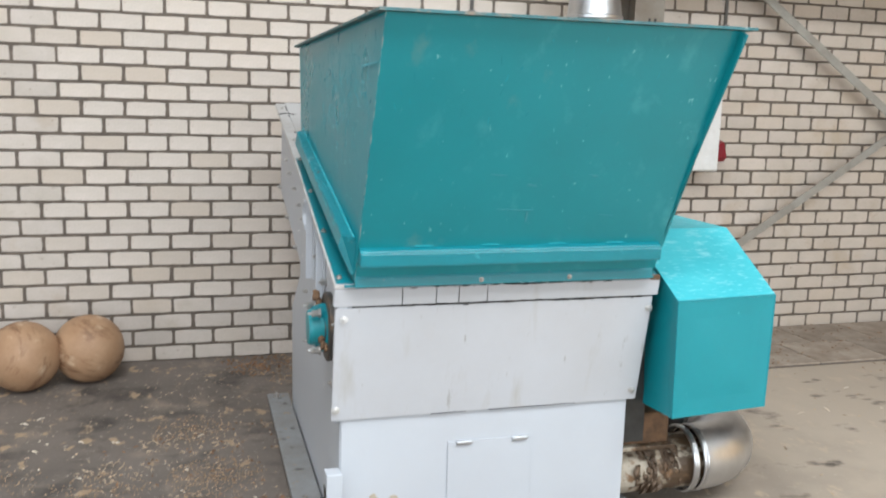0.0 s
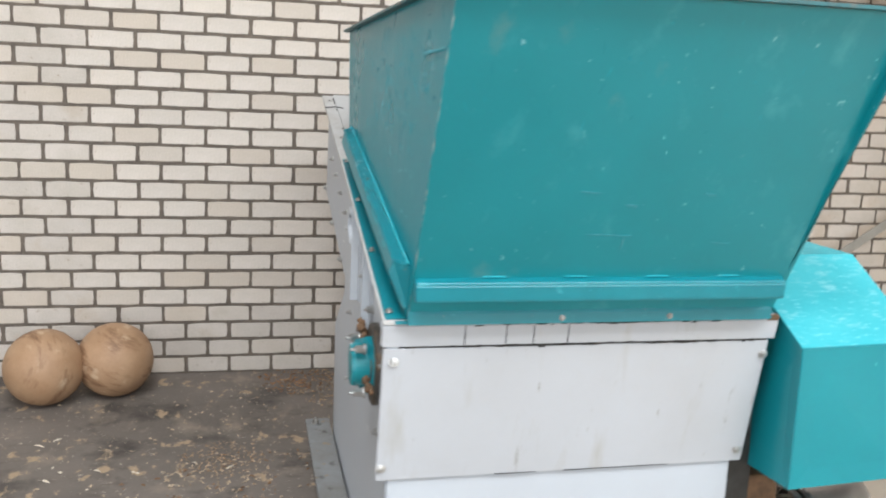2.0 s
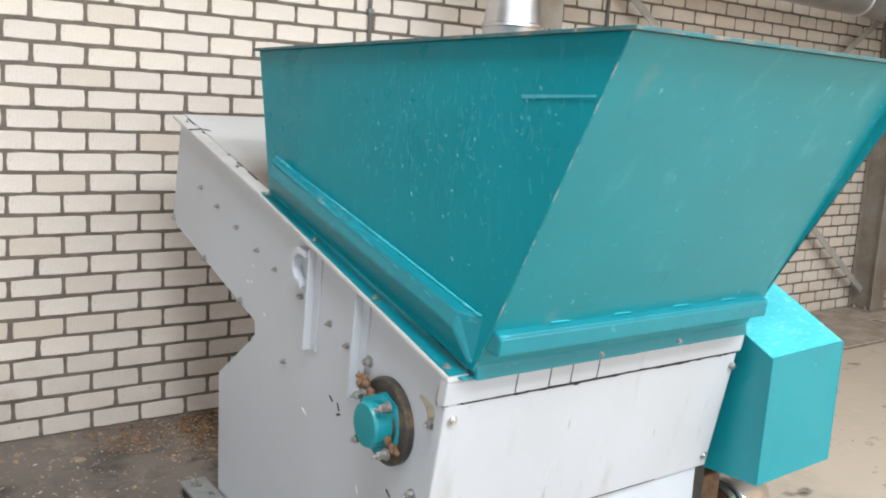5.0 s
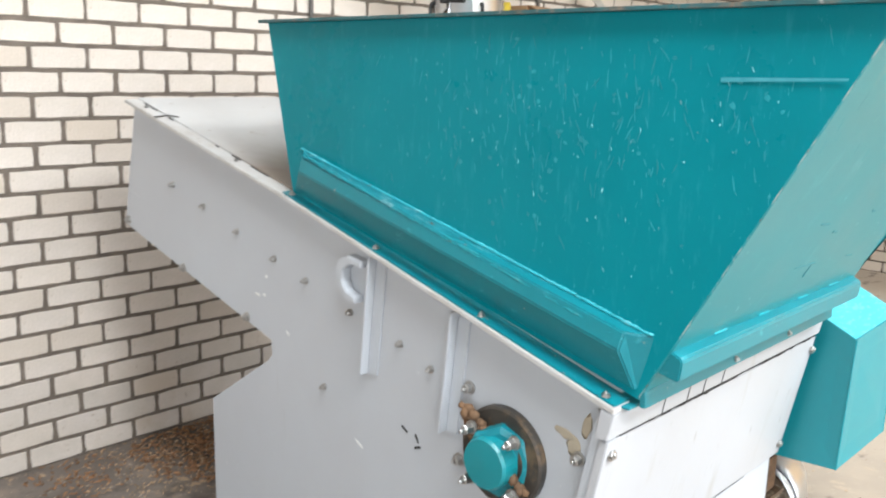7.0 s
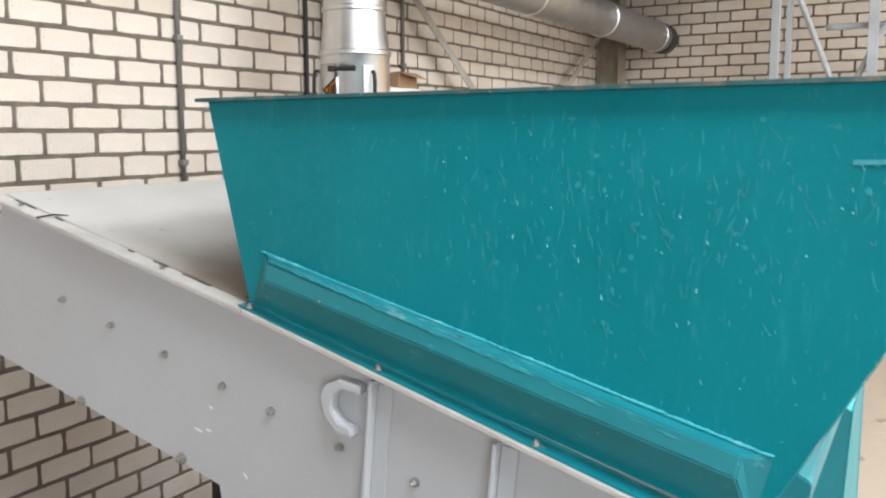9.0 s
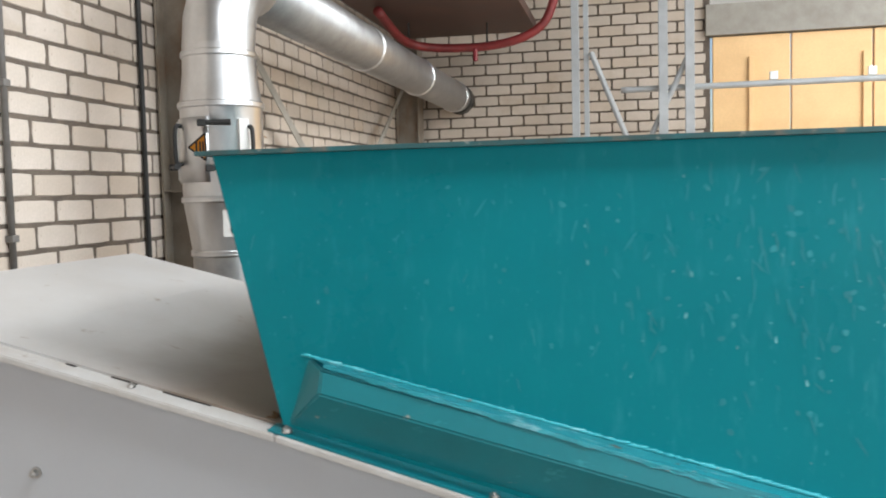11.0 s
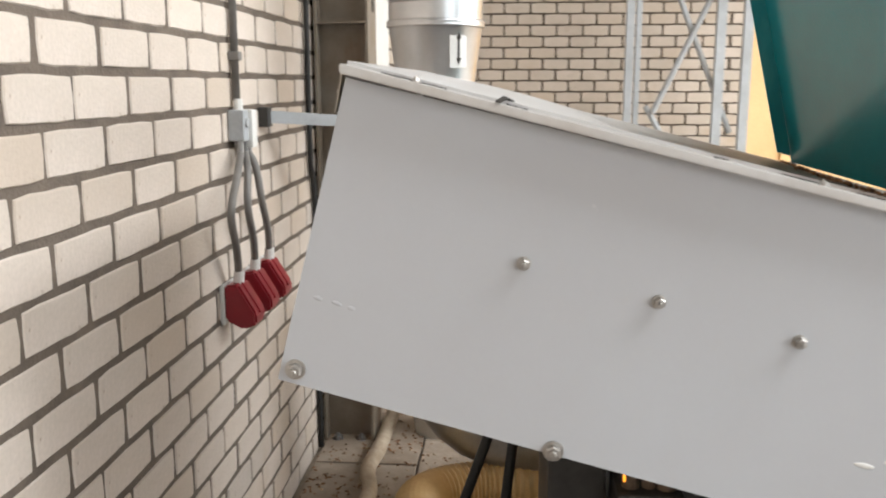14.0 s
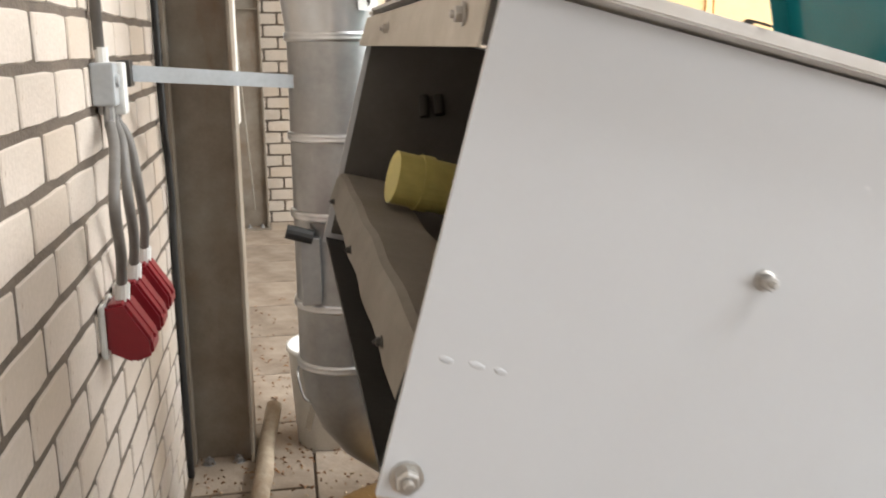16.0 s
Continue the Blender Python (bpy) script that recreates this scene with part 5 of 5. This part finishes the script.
for i, (x, z) in enumerate(PLUGS):
    sx = 1.655 + (-0.03, 0.012, 0.04)[i]
    cable = part("cable", tube([(sx, 5.017, 1.285), ((1.53, 1.615, 1.69)[i], 4.995, 1.245), ((1.43, 1.57, 1.7)[i], 4.985, 1.15), (x - 0.05, 4.99, 1.05), (x, 5.004, z + 0.075)], 0.0105), CABLE_GREY, None, "", True)
    tagged(cable, "grey rubber cable hanging to a red socket", "cable", "socket cables")
    plug = thing("power_socket", "dark red plastic three-phase wall socket with a sloped lid", "socket", "red sockets", at=(x, WALL_Y, z))
    part("body", prism([(0, 0.045), (-0.012, 0.05), (-0.012, -0.065), (0, -0.06)], -0.045, 0.045, "x", 0.003), WHITE, plug, "pale back plate")
    part("lid", prism([(-0.012, 0.045), (-0.05, 0.05), (-0.098, -0.03), (-0.098, -0.06), (-0.06, -0.075), (-0.012, -0.05)], -0.042, 0.042, "x", 0.006), RED, plug, "red sloped socket lid")
    part("lid_rib", prism([(-0.05, 0.054), (-0.102, -0.03), (-0.098, -0.035), (-0.048, 0.046)], -0.012, 0.012, "x", 0.002), RED, plug)
    part("gland", rod((0, -0.04, 0.045), (0, -0.043, 0.08), 0.015, seg=12), WHITE, plug, "pale cable gland")

cab = thing("electric_cabinet", "white steel electric cabinet on the brick wall", "cabinet", at=(3.07, WALL_Y, 1.5))
part("body", box(-0.26, 0.236, -0.19, 0.0, -0.366, 0.42, 0.006), WHITE, cab)
part("door", box(-0.25, 0.226, -0.205, -0.191, -0.356, 0.41, 0.004), WHITE, cab)
part("conduit_stub", rod((0.25, -0.03, 0.12), (0.25, -0.03, 0.42), 0.012, seg=10), WHITE, cab)
side_socket = thing("power_socket", "dark red wall socket beside the electric cabinet", "socket", "red sockets", at=(3.4, WALL_Y, 1.26))
part("body", box(-0.036, 0.036, -0.012, 0.0, -0.07, 0.07, 0.003), RED, side_socket)
part("lid", prism([(-0.012, 0.07), (-0.06, 0.06), (-0.1, -0.04), (-0.07, -0.07), (-0.012, -0.06)], -0.034, 0.034, "x", 0.006), RED, side_socket)
cardboard = part("cardboard_box", merge(None, box(-0.12, 0.13, -0.08, 0.08, 0, 0.085, 0.003), pose(3.17, 4.94, 1.92, 0, 0, 8)), CARD)
tagged(cardboard, "brown cardboard box lying on the electric cabinet", "box")
flap = merge(None, slab_quad([(-0.12, -0.08, 0.086), (0.13, -0.08, 0.086), (0.14, -0.14, 0.05), (-0.12, -0.15, 0.06)], 0.003), pose(3.17, 4.94, 1.92, 0, 0, 8))
part("flap", flap, CARD, cardboard)
tape = thing("tape_roll", "yellow tape roll standing on the electric cabinet", "tape", at=(2.97, 4.93, 1.97))
part("ring", merge(None, lathe([(0.05, -0.025), (0.05, 0.025), (0.035, 0.025), (0.035, -0.025), (0.05, -0.025)], 24, close=False), pose(0, 0, 0, 90, 0, 35)), TAPE, tape)


# ---- loose things ----
def wooden_ball(x, y, r, turn, label):
    bm = bmesh.new()
    bmesh.ops.create_uvsphere(bm, u_segments=36, v_segments=20, radius=r)
    for v in bm.verts:
        v.co *= 1 + 0.012 * noise.noise(v.co * 7 + Vector((turn, 0, 0)))
    ob = part("wooden_ball", bm, WOOD, None, "", True)
    ob.location, ob.rotation_euler = (x, y, r * 0.99), (0.4, turn, 1.1)
    return tagged(ob, label, "ball", "wooden balls")


wooden_ball(-0.53, 4.755, 0.181, 0.3, "pale turned wooden ball with a torn patch, against the wall")
wooden_ball(-0.835, 4.66, 0.181, 1.9, "pale turned wooden ball lying on the floor")

bucket = thing("bucket", "dirty white paint bucket with a wire handle", "bucket", at=(2.78, 4.555, 0))
part("shell", lathe([(0.115, 0), (0.14, 0.37), (0.147, 0.375), (0.147, 0.39), (0.136, 0.39), (0.112, 0.01), (0.001, 0.01)], 32), WHITE, bucket, "", True)
part("handle", tube([(-0.1, 0.1, 0.35), (-0.15, 0.11, 0.33), (-0.17, 0.09, 0.25), (-0.15, 0.05, 0.24), (-0.13, 0.04, 0.33)], 0.004, 6), ZINC_DULL, bucket, "", True)
for a in (2.6, 3.3, 4.0):
    part("smear", merge(None, box(-0.002, 0.001, -0.012, 0.012, -0.07, 0.09), pose(0.128 * math.cos(a), 0.128 * math.sin(a), 0.17, 0, -4, math.degrees(a)) @ pose(0, 0, 0, 0, 0, 180) @ pose(0, 0, 0, 14, 0, 0)), GREY_DIRTY, bucket)
stick = part("branch", tube([(2.88, 4.755, 0.12), (2.72, 4.785, 0.035), (2.5, 4.79, 0.034), (2.32, 4.80, 0.036), (2.15, 4.765, 0.034), (1.9, 4.78, 0.034)], lambda u: 0.032 - 0.01 * abs(u - 0.4), 10), BARK, None, "", True)
tagged(stick, "peeled pale branch lying on the floor", "branch")
hose = part("flexible_hose", tube([(1.6, 4.46, 0.085), (1.8, 4.55, 0.085), (2.0, 4.56, 0.085), (2.12, 4.42, 0.085), (2.16, 4.2, 0.085), (2.16, 3.75, 0.085)], 0.083, 28, None, 0.01, 20), HOSE)
tagged(hose, "amber ribbed flexible suction hose on the floor", "hose")
part("hose_cuff", rod((2.16, 3.76, 0.085), (2.16, 3.64, 0.085), 0.085, seg=24), RUBBER, hose, "black rubber cuff")


# ---- litter ----
def litter(name, spots, material, label, seed):
    """Thin bent chips strewn over round spots (x, y, radius, count, size)."""
    rng = random.Random(seed)
    verts, faces = [], []
    for cx, cy, rad, count, size in spots:
        for _ in range(count):
            a, d = rng.uniform(0, 6.283), rad * rng.random() ** 0.7
            x, y = cx + d * math.cos(a), cy + d * math.sin(a)
            if y > WALL_Y - 0.02 or (0.36 < x < 1.6 and 2.6 < y < 4.17):
                continue
            l, w = size * rng.uniform(0.4, 1.5), size * rng.uniform(0.2, 0.6)
            m = pose(x, y, rng.uniform(0.003, 0.008) + (0.014 if x > 1.64 and y > 4.21 else 0), rng.uniform(-25, 25), rng.uniform(-25, 25), rng.uniform(0, 360))
            n = len(verts)
            for p in ((-l, -w, 0), (0, -w, 0.25 * w), (l, -w * 0.6, 0), (l, w, 0), (0, w * 0.8, 0.3 * w), (-l, w, 0), (0, 0, 0.006)):
                verts.append(tuple(m @ Vector(p)))
            faces += [(n, n + 1, n + 6), (n + 1, n + 2, n + 6), (n + 2, n + 3, n + 6), (n + 3, n + 4, n + 6), (n + 4, n + 5, n + 6), (n + 5, n, n + 6)]
    me = bpy.data.meshes.new(name)
    me.from_pydata(verts, [], faces)
    me.materials.append(material)
    return tagged(new(name, me), label, "wood chips", kind="stuff")


litter("sawdust", [(0.12, 2.75, 0.35, 900, 0.0035), (0.1, 3.35, 0.2, 500, 0.0035), (-0.35, 3.3, 0.2, 250, 0.0035), (-0.75, 3.45, 0.2, 140, 0.0035), (0.0, 3.9, 0.18, 260, 0.004), (-0.3, 2.7, 0.3, 260, 0.0035), (0.7, 4.8, 0.4, 700, 0.006)], SAWDUST, "tan sawdust drifted over the floor", 6)
litter("large_chips", [(-0.4, 3.7, 0.6, 16, 0.013), (0.0, 3.2, 0.5, 12, 0.014), (-0.9, 3.9, 0.4, 6, 0.013), (3.0, 3.0, 1.2, 10, 0.014)], CHIP_WHITE, "large white wood chips on the floor", 7)
litter("wood_chips", [(0.0, 3.3, 0.5, 60, 0.007), (-0.35, 4.0, 0.9, 110, 0.007), (-0.1, 3.0, 0.6, 70, 0.007), (0.15, 4.4, 0.4, 50, 0.007), (0.05, 3.75, 0.16, 70, 0.007), (-0.3, 3.45, 0.16, 60, 0.007), (-0.15, 3.75, 0.12, 40, 0.007), (3.2, 3.6, 1.6, 110, 0.008), (2.3, 4.6, 0.6, 120, 0.009)], CHIP, "pale wood chips strewn over the floor", 3)
litter("shavings", [(0.9, 4.75, 0.35, 700, 0.014), (0.35, 4.85, 0.2, 120, 0.01), (2.0, 4.9, 0.3, 260, 0.008), (2.6, 4.75, 0.4, 220, 0.008), (3.3, 4.7, 0.5, 160, 0.008), (4.2, 4.6, 0.6, 100, 0.008), (0.1, 3.6, 0.5, 80, 0.008), (0.22, 2.9, 0.25, 130, 0.009)], LEAF, "brown shavings and dry bark against the wall", 4)

rng = random.Random(9)
bm = bmesh.new()
for i in range(260):
    x, d = rng.uniform(0.5, 1.48), abs(rng.gauss(0, 0.014))
    y = 3.595 + d
    b2 = bmesh.new()
    bmesh.ops.create_icosphere(b2, subdivisions=1, radius=1)
    r_ = rng.uniform(0.002, 0.006)
    merge(bm, b2, pose(x, y, top_z(y) + 0.012 - 0.004 * math.sin(math.pi * (x - 0.49)), rng.uniform(0, 90), rng.uniform(0, 90), 0) @ Matrix.Diagonal((r_ * 1.5, r_, r_ * 0.7, 1)))
tagged(part("crumbs", bm, LEAF), "brown sawdust crumbs lying behind the hopper", "sawdust", kind="stuff")

# paving slabs behind the shredder
paving = tagged(part("pavement", box(1.62, 6.4, 4.2, 5.03, 0.001, 0.006), MORTAR), "large dusty paving slabs along the wall", "pavement", kind=structure)
paving_mesh = None
for i in range(9):
    for k in range(2):
        x0, y0 = 1.64 + i * 0.52 + (0.26 if k else 0), 4.21 + k * 0.41
        o = part("slab", box(-0.255, 0.255, -0.2, 0.2, 0.0, 0.014, 0.003), SLAB, paving) if paving_mesh is None else again(paving_mesh, Matrix(), paving)
        paving_mesh = paving_mesh or o
        o.matrix_basis = pose(x0 + 0.26, y0 + 0.205, 0.002 + 0.002 * random.random(), random.uniform(-0.3, 0.3), random.uniform(-0.3, 0.3), 0)


# ---- bricks ----
def brick_outline(l, h, rng):
    """A worn brick face: a rectangle whose edges waver a little and whose corners are rubbed."""
    pts = []
    for ax, az, bx, bz, n in ((-1, -1, 1, -1, 4), (1, -1, 1, 1, 2), (1, 1, -1, 1, 4), (-1, 1, -1, -1, 2)):
        for k in range(n):
            f = k / n
            r = rng.uniform(0.0015, 0.005) if k == 0 else 0.0
            x, z = (ax + (bx - ax) * f) * l / 2, (az + (bz - az) * f) * h / 2
            pts.append((x - math.copysign(r, x) * (k == 0) + rng.uniform(-0.0012, 0.0012), z - math.copysign(r * 0.6, z) * (k == 0) + rng.uniform(-0.0016, 0.0012)))
    return pts


def brick_shape(l, h, rng):
    pts = brick_outline(l, h, rng)
    bm = bmesh.new()
    front = [bm.verts.new((x * (1 - 0.005 / l), 0, z * (1 - 0.005 / h))) for x, z in pts]
    edge = [bm.verts.new((x, 0.003, z)) for x, z in pts]
    back = [bm.verts.new((x, 0.02, z)) for x, z in pts]
    bm.faces.new(front)
    for a, b in ((front, edge), (edge, back)):
        for k in range(len(pts)):
            bm.faces.new((a[k], a[(k + 1) % len(pts)], b[(k + 1) % len(pts)], b[k]))
    return bm


BL, BH = PITCH - 0.0125, COURSE - 0.0138
brick_rng = random.Random(17)
X_PHASE = 0.008
shapes = []
for i in range(10):
    shapes.append(part("brick", brick_shape(BL - 0.004 * (i % 2), BH - 0.002 * (i % 3), brick_rng), BRICK, wall_back))
count = 0
rest_v, rest_f = [], []


def add_rest(centre, along, out, l, h):
    """A chamfered brick face and sides, in the joined mesh."""
    n = len(rest_v)
    c, a, o, u = Vector(centre), Vector(along), Vector(out), Vector((0, 0, 1))
    pts = brick_outline(l, h, brick_rng)
    m = len(pts)
    for scale_x, scale_z, d in ((1 - 0.005 / l, 1 - 0.005 / h, 0), (1, 1, -0.003), (1, 1, -0.014)):
        for x, z in pts:
            rest_v.append(tuple(c + a * x * scale_x + u * z * scale_z + o * d))
    rest_f.append(tuple(range(n, n + m)))
    for base in (n, n + m):
        rest_f.extend((base + k, base + (k + 1) % m, base + m + (k + 1) % m, base + m + k) for k in range(m))


used = [False] * 10
for row in range(0, 37):
    z = (row + 0.5) * COURSE
    shift = X_PHASE + (PITCH / 2 if row % 2 else 0)
    for col_i in range(-16, 32):
        x = shift + (col_i + 0.5) * PITCH
        if x > FAR_X - 0.05 or x < -3.4:
            continue
        jx, jz, jy = random.uniform(-0.002, 0.002), random.uniform(-0.001, 0.001), random.uniform(-0.0015, 0.0015)
        if -0.7 < x < 2.5 and 4 <= row < 24 and count < 300:
            s = random.randrange(10)
            m = pose(x + jx, WALL_Y + jy, z + jz)
            if not used[s]:
                shapes[s].matrix_basis, used[s] = m, True
            else:
                again(shapes[s], m)
            count += 1
        else:
            add_rest((x + jx, WALL_Y + jy, z + jz), (1, 0, 0), (0, -1, 0), BL - random.uniform(0, 0.004), BH - random.uniform(0, 0.002))


def rest_mesh(name, parent):
    me = bpy.data.meshes.new(name)
    me.from_pydata(rest_v, [], rest_f)
    me.materials.append(BRICK)
    ob = new(name, me)
    ob.parent = parent
    return tagged(ob, kind="stuff")


rest_mesh("brick_rest", wall_back)
rest_v, rest_f = [], []
for row in range(0, 40):
    z = (row + 0.5) * COURSE
    for col_i in range(0, 13):
        y = WALL_Y - 0.01 - (col_i + (0.5 if row % 2 else 0.0)) * PITCH - PITCH / 2
        if y < 2.3:
            continue
        if y < 2.44:
            add_rest((FAR_X, 2.39 if row % 2 else y, z), (0, 1, 0), (-1, 0, 0), BL / 2, BH)
            continue
        add_rest((FAR_X + random.uniform(-0.0015, 0.0015), y, z), (0, 1, 0), (-1, 0, 0), BL - random.uniform(0, 0.004), BH)
rest_mesh("brick_rest", wall_far)
